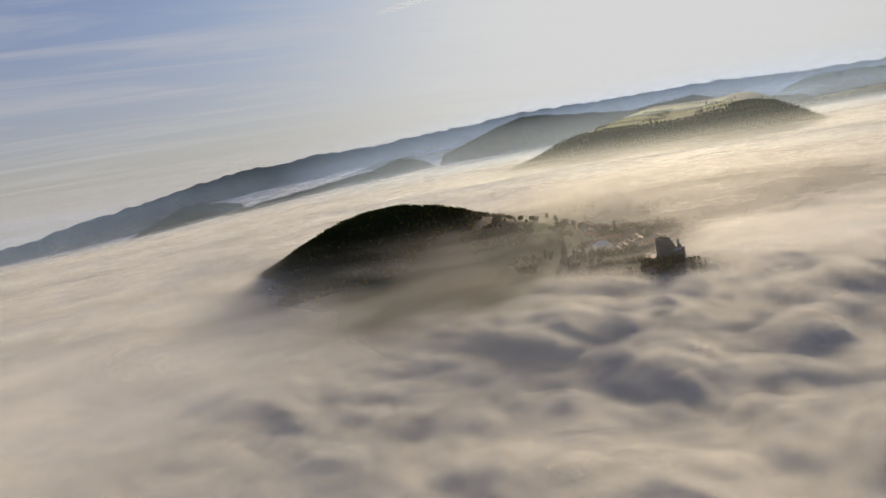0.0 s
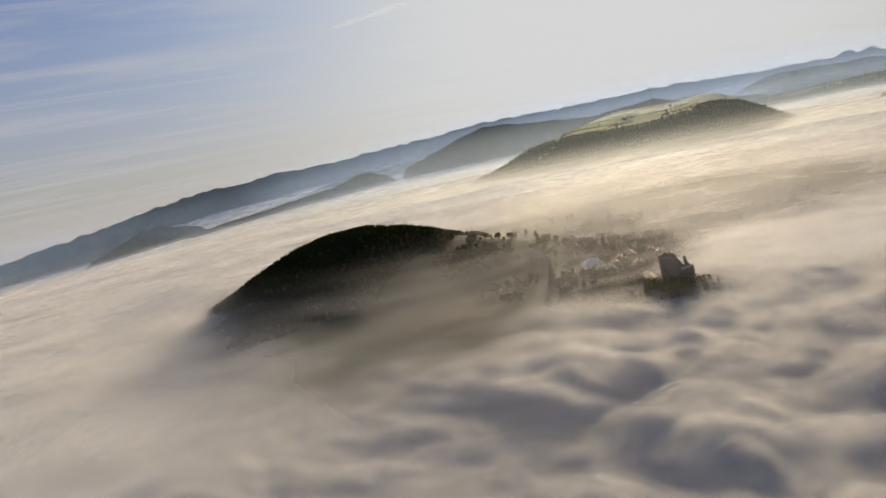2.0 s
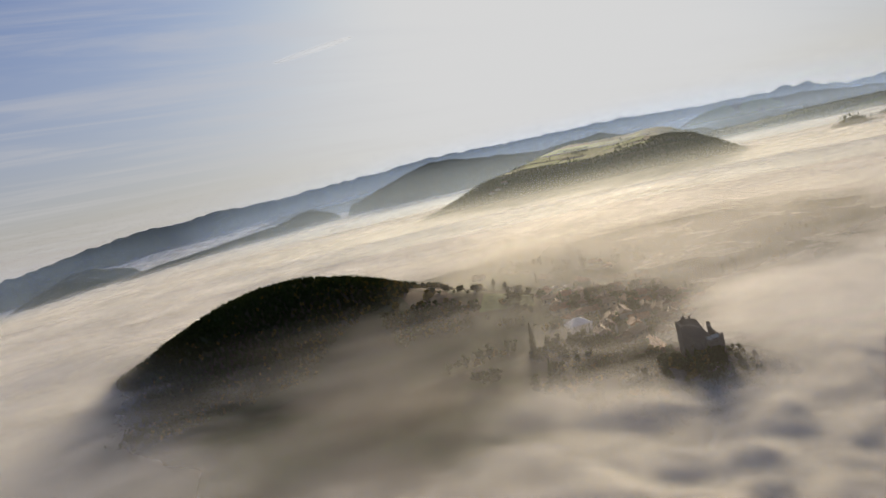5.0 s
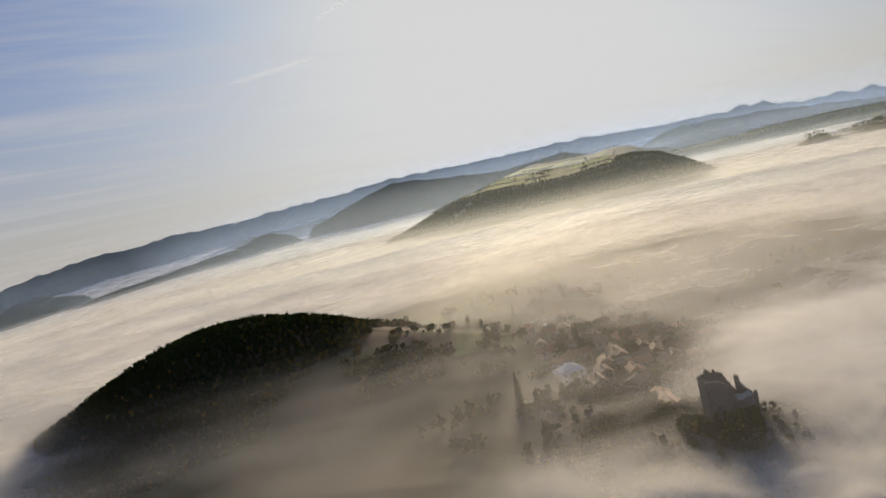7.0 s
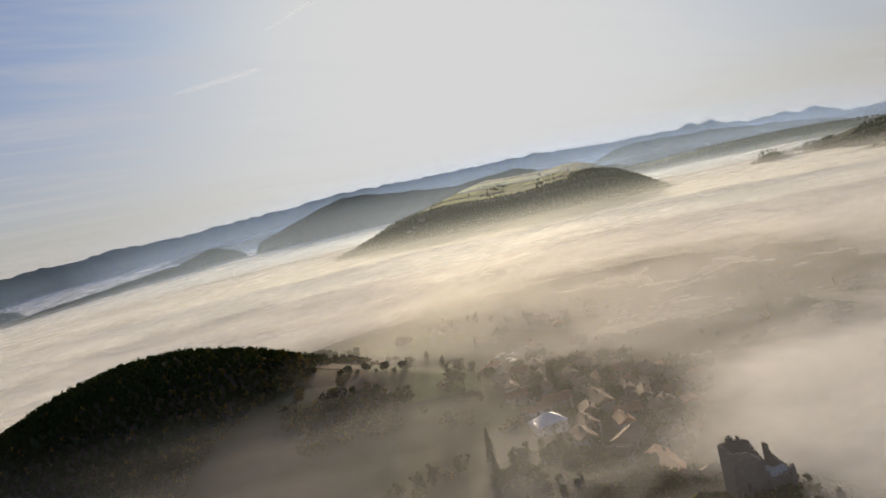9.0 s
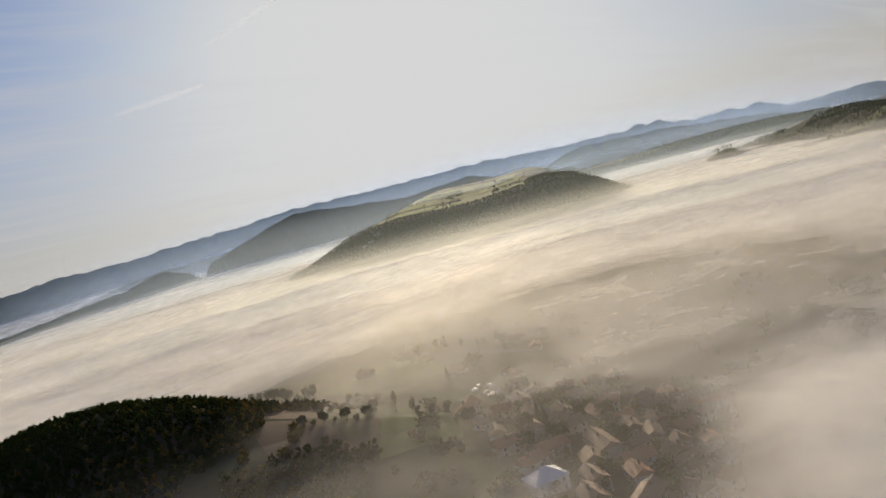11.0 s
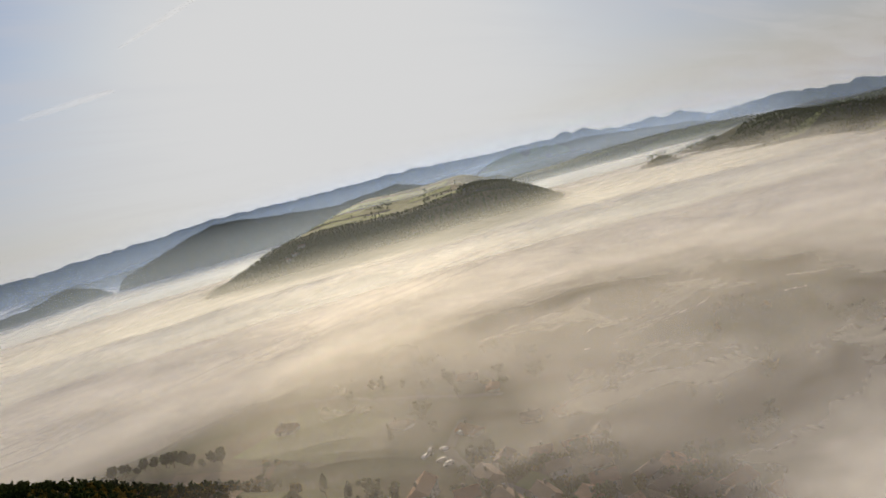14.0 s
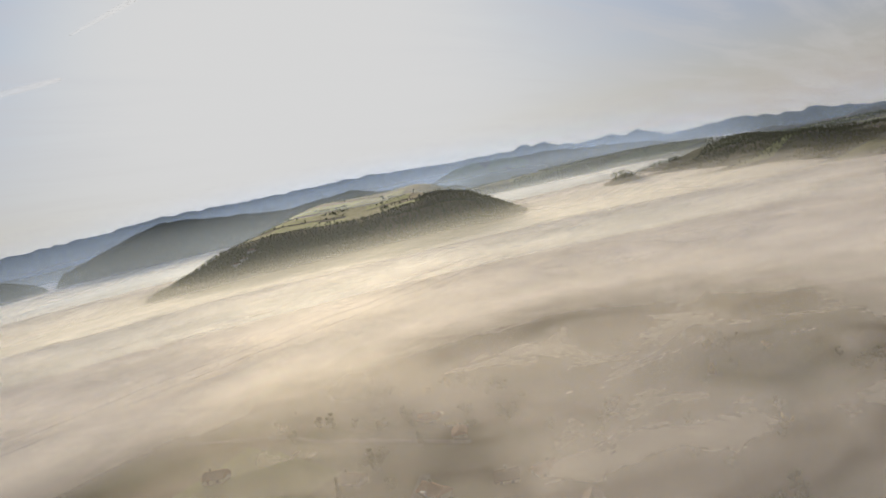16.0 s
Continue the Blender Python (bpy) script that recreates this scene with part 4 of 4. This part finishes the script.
def tile_material(name, a, b, rough=0.75):
    """Rows of clay tiles down the slope, with lichen and patches of newer tile."""
    m, n = material(name)
    pos = n("ShaderNodeTexCoord").outputs["Object"]
    rows = n("ShaderNodeTexWave", {"Vector": pos, "Scale": 1.6, "Distortion": 0.6}).outputs["Fac"]
    f = n.noise(pos, 1.1, 5.0, 0.7)
    one = n("ShaderNodeObjectInfo").outputs["Random"]
    c = n.mix(n.math("MULTIPLY_ADD", one, 0.45, n.math("MULTIPLY", f, 0.6), clamp=True), a, b)
    return surface(n, m, c, rough, n.math("ADD", rows, f), 0.6, 0.12, spec=0.2)


def stone_material():
    m, n = material("rubble_stone")
    pos = place(n)
    cells = n("ShaderNodeTexVoronoi", {"Vector": n.vec("MULTIPLY", pos, (1, 1, 1.7)), "Scale": 1.6})
    f = n.noise(pos, 0.5, 6.0, 0.7)
    c = n.mix(n.math("MULTIPLY_ADD", f, 0.6, n.math("MULTIPLY", cells.outputs["Distance"], 0.5), clamp=True), (0.08, 0.07, 0.062), (0.25, 0.22, 0.19))
    return surface(n, m, c, 0.95, n.math("ADD", cells.outputs["Distance"], f), 0.9, 0.2)


WALLS = [plaster_material("ochre_plaster", (0.30, 0.24, 0.17), (0.45, 0.38, 0.28)),
         plaster_material("grey_plaster", (0.32, 0.30, 0.27), (0.48, 0.45, 0.41)),
         plaster_material("white_plaster", (0.55, 0.53, 0.50), (0.72, 0.70, 0.66))]
TILES = [tile_material("red_tiles", (0.20, 0.085, 0.045), (0.38, 0.18, 0.10)), tile_material("brown_tiles", (0.13, 0.085, 0.06), (0.27, 0.17, 0.115))]
METAL_ROOF = tile_material("pale_metal_roof", (0.50, 0.55, 0.62), (0.62, 0.67, 0.74), 0.4)
STONE = stone_material()


def plain_material(name, c, rough, metal=0.0, spec=0.4):
    m, n = material(name)
    f = n.noise(place(n), 3.0, 4.0, 0.6)
    return surface(n, m, n.mix(f, tuple(v * 0.8 for v in c), tuple(min(1, v * 1.15) for v in c)), rough, f, 0.1, 0.02, metal, spec)


GLASS_DARK = plain_material("window_glass", (0.03, 0.035, 0.04), 0.15, 0.0, 0.6)
FRAME_MAT = plain_material("painted_frame", (0.5, 0.48, 0.44), 0.6)
DOOR_MAT = plain_material("door_wood", (0.16, 0.09, 0.05), 0.6)


def box(bm, x0, x1, y0, y1, z0, z1):
    v = [bm.verts.new(p) for p in ((x0, y0, z0), (x1, y0, z0), (x1, y1, z0), (x0, y1, z0), (x0, y0, z1), (x1, y0, z1), (x1, y1, z1), (x0, y1, z1))]
    for f in ((3, 2, 1, 0), (4, 5, 6, 7), (0, 1, 5, 4), (1, 2, 6, 5), (2, 3, 7, 6), (3, 0, 4, 7)):
        bm.faces.new([v[i] for i in f])


def unit_window():
    bm = bmesh.new()
    box(bm, -0.5, 0.5, -0.06, 0.06, 0.0, 1.3)
    frame_me = bpy.data.meshes.new("window")
    bm.to_mesh(frame_me)
    bm.free()
    frame_me.materials.append(FRAME_MAT)
    bm = bmesh.new()
    box(bm, -0.40, -0.03, -0.09, -0.05, 0.1, 1.2)
    box(bm, 0.03, 0.40, -0.09, -0.05, 0.1, 1.2)
    pane_me = bpy.data.meshes.new("pane")
    bm.to_mesh(pane_me)
    bm.free()
    pane_me.materials.append(GLASS_DARK)
    return frame_me, pane_me


WINDOW, PANE = unit_window()


def house(x, y, turn, length, width, wall, tile, label, storeys=2, hip=False, name="house", windows=True, rng=RNG):
    """A house with its long side along its own x: walls with gables, a tiled roof with eaves, chimney, windows, door."""
    z = min(float(ground_z(np.array(x + dx), np.array(y + dy))) for dx in (-4, 4) for dy in (-4, 4))
    root = new(name)
    root.matrix_basis = pose(x, y, z - 0.2, 0, 0, turn)
    tagged(root, label, "house", "houses of the village")
    h, a, b = 2.05 * storeys + 0.5, 0.44 * length, 0.41 * width
    rise = b * rng.uniform(0.5, 0.65)
    bm = bmesh.new()
    low = [bm.verts.new(p) for p in ((-a, -b, -2.5), (a, -b, -2.5), (a, b, -2.5), (-a, b, -2.5))]
    top = [bm.verts.new(p) for p in ((-a, -b, h), (a, -b, h), (a, b, h), (-a, b, h))]
    bm.faces.new((low[0], low[1], top[1], top[0]))
    bm.faces.new((low[2], low[3], top[3], top[2]))
    if hip:
        bm.faces.new((low[1], low[2], top[2], top[1]))
        bm.faces.new((low[3], low[0], top[0], top[3]))
    else:
        e, w = bm.verts.new((a, 0, h + rise)), bm.verts.new((-a, 0, h + rise))
        bm.faces.new((low[1], low[2], top[2], e, top[1]))
        bm.faces.new((low[3], low[0], top[0], w, top[3]))
    part("wall", bm, wall, root)
    bm = bmesh.new()
    o, t = 0.4, 0.2
    drop = rise * o / b
    ridge_in = min(a * 0.8, b) if hip else -o
    eave = [(-a - o, -b - o), (a + o, -b - o), (a + o, b + o), (-a - o, b + o)]
    lo = [bm.verts.new((p, q, h - drop)) for p, q in eave]
    hi = [bm.verts.new((p, q, h - drop + t)) for p, q in eave]
    r0, r1 = bm.verts.new((-a + ridge_in, 0, h + rise + t)), bm.verts.new((a - ridge_in, 0, h + rise + t))
    bm.faces.new((hi[0], hi[1], r1, r0))
    bm.faces.new((hi[2], hi[3], r0, r1))
    bm.faces.new((hi[1], hi[2], r1))
    bm.faces.new((hi[3], hi[0], r0))
    for i in range(4):
        j = (i + 1) % 4
        bm.faces.new((lo[i], lo[j], hi[j], hi[i]))
    bm.faces.new((lo[3], lo[2], lo[1], lo[0]))
    roof = part("roof", bm, tile, root)
    bm = bmesh.new()
    box(bm, -a + ridge_in - 0.1, a - ridge_in + 0.1, -0.16, 0.16, h + rise + t - 0.12, h + rise + t + 0.1)
    part("ridge_tiles", bm, tile, roof)
    cx, cy = rng.uniform(-0.6, 0.6) * a * (0.3 if hip else 1), rng.choice((-0.8, 0.8))
    bm = bmesh.new()
    box(bm, cx - 0.4, cx + 0.4, cy - 0.3, cy + 0.3, h + rise * 0.4, h + rise + 1.1)
    box(bm, cx - 0.5, cx + 0.5, cy - 0.4, cy + 0.4, h + rise + 1.1, h + rise + 1.25)
    part("chimney", bm, STONE, roof)
    if not windows:
        return root
    n = max(2, int(a / 1.6))
    for s in range(storeys):
        for i in range(n):
            px = -a + (i + 0.5) * 2 * a / n
            for side in (-1, 1):
                if s == 0 and i == n // 2 and side < 0:
                    continue
                m = pose(px, side * (b + 0.03), 0.7 + s * 2.1, 0, 0, 0 if side < 0 else 180)
                w = part("window", WINDOW, None, root, m=m)
                part("pane", PANE, None, w)
    bm = bmesh.new()
    box(bm, -0.55, 0.55, -0.08, 0.04, 0.0, 2.1)
    part("door", bm, DOOR_MAT, root, m=pose(-a + (n // 2 + 0.5) * 2 * a / n, -b - 0.02, 0.1))
    return root


for row, tale in ((UPPER, "stone house with a red tiled roof in the old village"), (BACK, "plastered house with a tiled gable roof among gardens"),
                  (LOWER, "old house with a worn tiled roof below the castle"), (OUTER, "single house with a tiled roof in thin fog"),
                  (INFILL, "small house with a weathered tiled roof in the village")):
    for x, y, turn, length, width in row:
        barn = length >= 20
        house(x, y, turn, length, width, WALLS[RNG.randint(0, 2)], TILES[RNG.randint(0, 2)],
              "long barn-like house with a broad red tiled roof" if barn else tale, 1 if row is OUTER else 2)
house(285, 423, 160, 12.5, 11, WALLS[2], METAL_ROOF, "white villa with a pale metal hipped roof", 2, True)
house(283, 404, 62, 12, 8, WALLS[2], TILES[1], "white gabled house with a brown tiled roof", 2)
for x, y, turn in ((942, 1425, 30), (918, 1415, 80), (976, 1446, 10), (1030, 1044, 120), (1048, 1088, 60), (1010, 1120, 20)):
    house(x, y, turn, 14, 10, WALLS[2], TILES[1], "pale farmhouse at the foot of the middle hill", 2, windows=False)


# ---- castle ----
def ragged_wall(name, root, x0, y0, x1, y1, heights, thick, seed, openings=(), label="", base=-4.0):
    """A broken rubble wall: heights along it, with ragged top and openings (from, to, bottom, top in metres along and up)."""
    rng = np.random.RandomState(seed)
    length = math.hypot(x1 - x0, y1 - y0)
    n = max(3, int(length / 0.55))
    bm = bmesh.new()
    for i in range(n):
        s0, s1 = length * i / n, length * (i + 1) / n
        k = (i + 0.5) / n * (len(heights) - 1)
        j = min(int(k), len(heights) - 2)
        h = heights[j] + (heights[j + 1] - heights[j]) * (k - j) + rng.uniform(-0.35, 0.35)
        cut = [(b, t) for f, e, b, t in openings if f < (s0 + s1) / 2 < e and b < h]
        t0 = -thick / 2 - rng.uniform(0, 0.06)
        t1 = thick / 2 + rng.uniform(0, 0.06)
        if cut:
            b, t = cut[0]
            box(bm, s0, s1, t0, t1, base, b)
            if t < h:
                box(bm, s0, s1, t0, t1, t, h)
        else:
            box(bm, s0, s1, t0, t1, base, h)
            if rng.uniform() < 0.4:
                box(bm, s0 + 0.05, s1 - 0.05, t0 * 0.5, t1 * 0.6, h, h + rng.uniform(0.2, 0.6))
    m = pose(x0, y0, 0, 0, 0, math.degrees(math.atan2(y1 - y0, x1 - x0)))
    return part(name, bm, STONE, root, label, m)


castle = new("castle_ruin")
castle.matrix_basis = pose(255.6, 327.0, 18.2, 0, 0, -33.5) @ Matrix.Diagonal((0.80, 0.80, 0.78, 1))
tagged(castle, "roofless ruined castle keep of dark rubble stone on a rock", "castle")
ragged_wall("wall", castle, -0.8, 0, -0.8, 9.5, (17.2, 17.6, 17.4), 1.3, 1)
ragged_wall("wall", castle, -0.8, 9.5, 8.2, 9.5, (17.4, 18.2, 18.0, 17.2, 16.4), 1.3, 2, ((2.6, 3.6, 11, 13), (6.0, 7.0, 11, 13)))
ragged_wall("wall", castle, -0.8, 0, 8.2, 0, (17.0, 17.4, 17.2, 16.6, 15.6, 15.0, 9.0), 1.3, 3, ((2.2, 3.2, 5.5, 8), (5.5, 6.5, 3, 5.5)))
ragged_wall("wall", castle, 8.2, 0, 8.2, 9.5, (9.0, 8.5, 9.0, 12.0, 16.0), 1.2, 4)
ragged_wall("gable", castle, 8.2, 9.5, 13.2, 9.5, (15.6, 12.6, 9.6, 9.0), 1.0, 5, (), "broken gable wall")
ragged_wall("wall", castle, 13.2, 9.5, 14.6, 2.0, (12.6, 11.0, 10.2, 9.8), 1.0, 6)
ragged_wall("wall", castle, 8.2, -2.4, 14.8, -1.6, (8.2, 8.8, 9.2, 9.6), 1.0, 7, ((1.5, 2.2, 4, 5.5), (4.2, 4.9, 4, 5.5)))
ragged_wall("wall", castle, 14.8, -1.6, 14.6, 2.0, (9.6, 9.4, 9.8), 1.0, 8)
ragged_wall("wall", castle, 8.2, -2.4, 8.2, 0.0, (8.4, 9.0, 10.0), 1.0, 9)
ragged_wall("turret", castle, 12.4, 9.6, 13.8, 9.6, (14.4, 14.6, 14.2), 1.4, 10, (), "stump of a corner turret")
ragged_wall("turret", castle, 14.2, -1.8, 15.6, -1.8, (10.6, 10.9, 10.4), 1.5, 11, (), "stump of a corner turret")
ragged_wall("chimney", castle, 1.6, 9.5, 3.2, 9.5, (19.2, 19.4, 19.1), 1.5, 12, (), "broad stone chimney stack")
ragged_wall("chimney", castle, 4.8, 9.5, 5.5, 9.5, (18.4, 18.6, 18.4), 1.1, 13, (), "narrow stone chimney stack")
bm = bmesh.new()
v = [bm.verts.new(p) for p in ((8.6, -2.1, 8.2), (14.5, -1.3, 9.1), (14.3, 2.0, 10.4), (8.6, 1.4, 9.6))]
v += [bm.verts.new(u.co - Vector((0, 0, 0.35))) for u in v]
for f in ((0, 1, 2, 3), (7, 6, 5, 4), (0, 4, 5, 1), (1, 5, 6, 2), (2, 6, 7, 3), (3, 7, 4, 0)):
    bm.faces.new([v[i] for i in f])
part("lean_to_roof", bm, plain_material("lead_roof", (0.30, 0.33, 0.30), 0.5), castle, "mossy lean-to roof slab")
bm = bmesh.new()
box(bm, 8.8, 13.9, 2.2, 9.0, -2.0, 7.6)
part("courtyard_floor", bm, plain_material("pale_gravel", (0.55, 0.52, 0.47), 0.9), castle, "pale gravel court")
bm = bmesh.new()
box(bm, -0.2, 7.6, 0.6, 9.0, -3.0, 5.5)
part("floor", bm, STONE, castle, "rubble-filled floor of the keep")

outwork = new("ruined_wall")
outwork.matrix_basis = pose(266.0, 313.0, 10.5, 0, 0, -33.5) @ Matrix.Diagonal((0.8, 0.8, 0.8, 1))
tagged(outwork, "low broken outer wall with a tower stump below the keep", "wall")
ragged_wall("wall", outwork, -8, 0, 4, 1, (5.0, 5.6, 4.4, 5.2), 0.9, 21)
ragged_wall("wall", outwork, 4, 1, 9, 6, (5.2, 6.0, 4.6), 0.9, 22)
ragged_wall("tower_stump", outwork, 6.2, 5.2, 7.8, 5.2, (9.4, 10.2, 9.0), 1.7, 23, (), "thin standing tower stump")


def rock_mesh(seed, size):
    rng = np.random.RandomState(seed)
    bm = bmesh.new()
    bmesh.ops.create_icosphere(bm, subdivisions=3, radius=1.0)
    for w in bm.verts:
        k = 1 + 0.35 * noise.noise(w.co * 1.7 + Vector((seed, 0, 0))) + 0.15 * noise.noise(w.co * 5)
        w.co = Vector((w.co.x * size[0], w.co.y * size[1], w.co.z * size[2])) * k
    return bm


for k, (x, y, sx, sy, sz) in enumerate(((260, 322, 12, 10, 7), (250, 325, 8, 7, 6), (268, 314, 9, 7, 5))):
    crag = part("rock_outcrop", rock_mesh(k + 3, (sx, sy, sz)), STONE, None, m=pose(x, y, float(ground_z(np.array(x), np.array(y))) - 2.5))
    tagged(crag, "weathered rock crag under the castle walls", "rock")


# ---- roads and cars ----
def road(name, line, width, label):
    pts = np.array(line, float)
    step = [np.linspace(0, 1, 12, endpoint=False)[:, None] * (b - a) + a for a, b in zip(pts, pts[1:])]
    pts = np.concatenate([*step, pts[-1:]])
    way = np.gradient(pts, axis=0)
    way /= np.linalg.norm(way, axis=1)[:, None]
    side = np.stack([-way[:, 1], way[:, 0]], -1) * width / 2
    rows = [pts + side * k for k in (-1, 0, 1)]
    xy = np.stack(rows, 1).reshape(-1, 2)
    verts = np.column_stack([xy, ground_z(xy[:, 0], xy[:, 1]) + 0.3])
    n = len(pts)
    i = np.arange((n - 1) * 2)
    a0 = (i // 2) * 3 + i % 2
    ob = new(name, mesh_from(name, verts, np.stack([a0, a0 + 1, a0 + 4, a0 + 3], -1)))
    ob.data.materials.append(TAR)
    return tagged(ob, label, "road", kind="structure")


road("road", [(388, 700), (393, 655), (398, 632), (400, 612), (410, 590), (425, 550)], 4.5, "pale narrow country road past the meadows")
road("road", [(270, 380), (296, 396), (312, 410), (330, 427), (347, 444), (362, 460), (385, 470)], 4.5, "worn village street between the houses")
road("road", [(347, 444), (340, 470), (347, 500), (362, 525), (392, 545)], 4.0, "side street leading out to the meadows")


CAR_GLASS = plain_material("car_glass", (0.03, 0.03, 0.035), 0.5)


def car_kind(paint):
    root = new("car")
    bm = bmesh.new()
    prof = [(-2.1, 0.35), (2.1, 0.35), (2.15, 0.75), (1.3, 0.92), (0.6, 1.42), (-1.2, 1.45), (-1.95, 0.95), (-2.12, 0.8)]
    a = [bm.verts.new((x, -0.85 if z < 1 else -0.68, z)) for x, z in prof]
    b = [bm.verts.new((x, 0.85 if z < 1 else 0.68, z)) for x, z in prof]
    bm.faces.new(a[::-1])
    bm.faces.new(b)
    for i in range(len(prof)):
        j = (i + 1) % len(prof)
        bm.faces.new((a[i], a[j], b[j], b[i]))
    part("body", bm, paint, root)
    bm = bmesh.new()
    box(bm, -1.25, 0.75, -0.74, 0.74, 1.0, 1.36)
    part("windows", bm, CAR_GLASS, root, "dark glass")
    for x in (-1.35, 1.35):
        for y in (-0.8, 0.8):
            bm = bmesh.new()
            bmesh.ops.create_cone(bm, cap_ends=True, segments=12, radius1=0.33, radius2=0.33, depth=0.22)
            part("wheel", bm, GLASS_DARK, root, m=pose(x, y, 0.33, 90, 0, 0))
    return root


PAINTS = [plain_material("white_car_paint", (0.55, 0.55, 0.54), 0.5, 0.0, 0.4), plain_material("grey_car_paint", (0.25, 0.27, 0.3), 0.5, 0.0, 0.4)]
spots = [(353, 527), (358, 530), (361, 526), (352, 518), (350, 513), (363, 503), (329, 446), (377, 532), (303, 404), (336, 431)]
cars = []
for k, (x, y) in enumerate(spots):
    at = pose(x, y, float(ground_z(np.array(x), np.array(y))) + 0.32, 0, 0, 37 * k)
    if k < 2:
        c = car_kind(PAINTS[k])
        tagged(c, ("white" if k == 0 else "grey") + " car parked in the village", "car", "parked cars")
        c.matrix_basis = at
        cars.append(c)
    else:
        copy_thing(cars[k % 2], at)


# ---- single trees ----
TREES = {
    "pine": tree_kind("conifer", "pine", PINE, "tall dark conifer standing in the fog", "tree", 13.0, 6.2),
    "slim": tree_kind("poplar", "tree", LEAF, "slim upright dark green tree", "tree", 10.0, 3.0, 90),
    "round": tree_kind("tree", "tree", LEAF, "round green broadleaf tree", "tree", 7.5, 6.0, 120),
    "gold": tree_kind("autumn_tree", "tree", GOLD, "broadleaf tree in yellow autumn leaf", "tree", 7.0, 6.0, 120),
    "bush": tree_kind("shrub", "bush", LEAF, "low green hedge shrub", "shrub", 3.2, 3.6, 60),
    "goldbush": tree_kind("autumn_shrub", "bush", GOLD, "yellow-brown autumn shrub in a hedge", "shrub", 3.4, 3.8, 60),
}
used = {}


def plant(kind, x, y, size=1.0):
    z = float(ground_z(np.array(float(x)), np.array(float(y)))) - 0.2
    m = pose(x, y, z, 0, 0, RNG.uniform(0, 360)) @ Matrix.Diagonal((size, size, size * RNG.uniform(0.9, 1.15), 1))
    first = TREES[kind]
    if kind not in used:
        used[kind] = first
        first.matrix_basis = m
        return first
    s = m.to_scale()
    ob = copy_thing(first, Matrix.Identity(4))
    ob.matrix_basis = m
    ob["group"] = "trees of the valley"
    return ob


for x, y, s in ((225, 369, 0.75), (233, 378, 0.6), (249, 401, 0.8), (240, 399, 0.85), (362, 556, 0.6), (252, 416, 0.9), (315, 448, 0.9), (320, 456, 0.8)):
    plant("pine", x, y, s)
for x, y in ((299, 512), (300, 502), (234, 410), (413, 587), (409, 561), (372, 434), (377, 428)):
    plant("slim", x, y, RNG.uniform(0.8, 1.1))
for x, y in ((296, 523), (231, 475), (272, 361), (297, 367), (290, 361), (356, 441), (337, 404), (258, 498)):
    plant("gold", x, y, RNG.uniform(0.7, 1.0))
for x, y in ((269, 390), (269, 379), (268, 402), (261, 400), (261, 388), (316, 391), (297, 368), (267, 370), (311, 454), (315, 442), (301, 445), (370, 471), (358, 479),
             (333, 436), (330, 448), (372, 425), (322, 421), (308, 480), (365, 506), (341, 443), (338, 393), (348, 396), (276, 371), (276, 356), (251, 332), (264, 354)):
    plant("round", x, y, RNG.uniform(0.7, 1.15))


def hedge(points, gap, kinds, low, high):
    for (ax, ay), (bx, by) in zip(points, points[1:]):
        n = max(1, int(math.hypot(bx - ax, by - ay) / gap))
        for i in range(n):
            u = i / n
            plant(kinds[RNG.randint(0, len(kinds))], ax + (bx - ax) * u + RNG.uniform(-0.8, 0.8), ay + (by - ay) * u + RNG.uniform(-0.8, 0.8), RNG.uniform(low, high))


hedge([(250, 548), (258, 580), (266, 600)], 3.2, ("bush", "bush", "goldbush", "bush"), 0.7, 1.1)
hedge([(262, 588), (300, 562), (330, 597), (331, 567)], 5.0, ("bush", "bush", "goldbush"), 0.6, 1.0)
hedge([(271, 553), (277, 551), (280, 540), (284, 529)], 3.2, ("bush", "goldbush"), 0.7, 1.1)
hedge([(264, 520), (246, 502), (240, 496)], 3.0, ("bush", "goldbush", "gold"), 0.6, 1.0)
hedge([(262, 519), (285, 510), (296, 523)], 4.0, ("bush", "round"), 0.6, 0.9)
hedge([(296, 698), (306, 681), (313, 665), (320, 641), (325, 618)], 5.5, ("bush", "round"), 0.8, 1.1)
hedge([(247, 545), (243, 530), (236, 515), (228, 500), (222, 488)], 3.4, ("gold", "goldbush", "bush", "bush"), 0.45, 0.75)
for k in range(24):
    a, r = RNG.uniform(0, 6.283), RNG.uniform(0.3, 1.0)
    plant(("round", "bush", "round", "goldbush", "bush")[k % 5], 330 + 62 * r * math.cos(a), 440 + 68 * r * math.sin(a), RNG.uniform(0.5, 0.85))
for k in range(14):
    a, r = RNG.uniform(2.2, 5.4), RNG.uniform(11, 34)
    plant(("round", "round", "goldbush", "gold", "slim")[k % 5], 259 + r * math.cos(a), 322 + r * math.sin(a), RNG.uniform(0.6, 1.0))
# trees that crowd up against the castle's walls
for k in range(30):
    along, out = RNG.uniform(-7.0, 9.0), RNG.uniform(2.5, 9.0)
    plant(("round", "round", "gold", "round", "slim")[k % 5], 255.6 + 0.83 * along - 0.55 * out, 327.0 - 0.55 * along - 0.83 * out, RNG.uniform(0.75, 1.15))
for k in range(12):
    along, out = RNG.uniform(0.0, 9.0), RNG.uniform(3.0, 8.0)
    plant(("round", "gold", "round")[k % 3], 255.6 + 0.55 * along - 0.83 * out, 327.0 + 0.83 * along + 0.55 * out, RNG.uniform(0.75, 1.1))
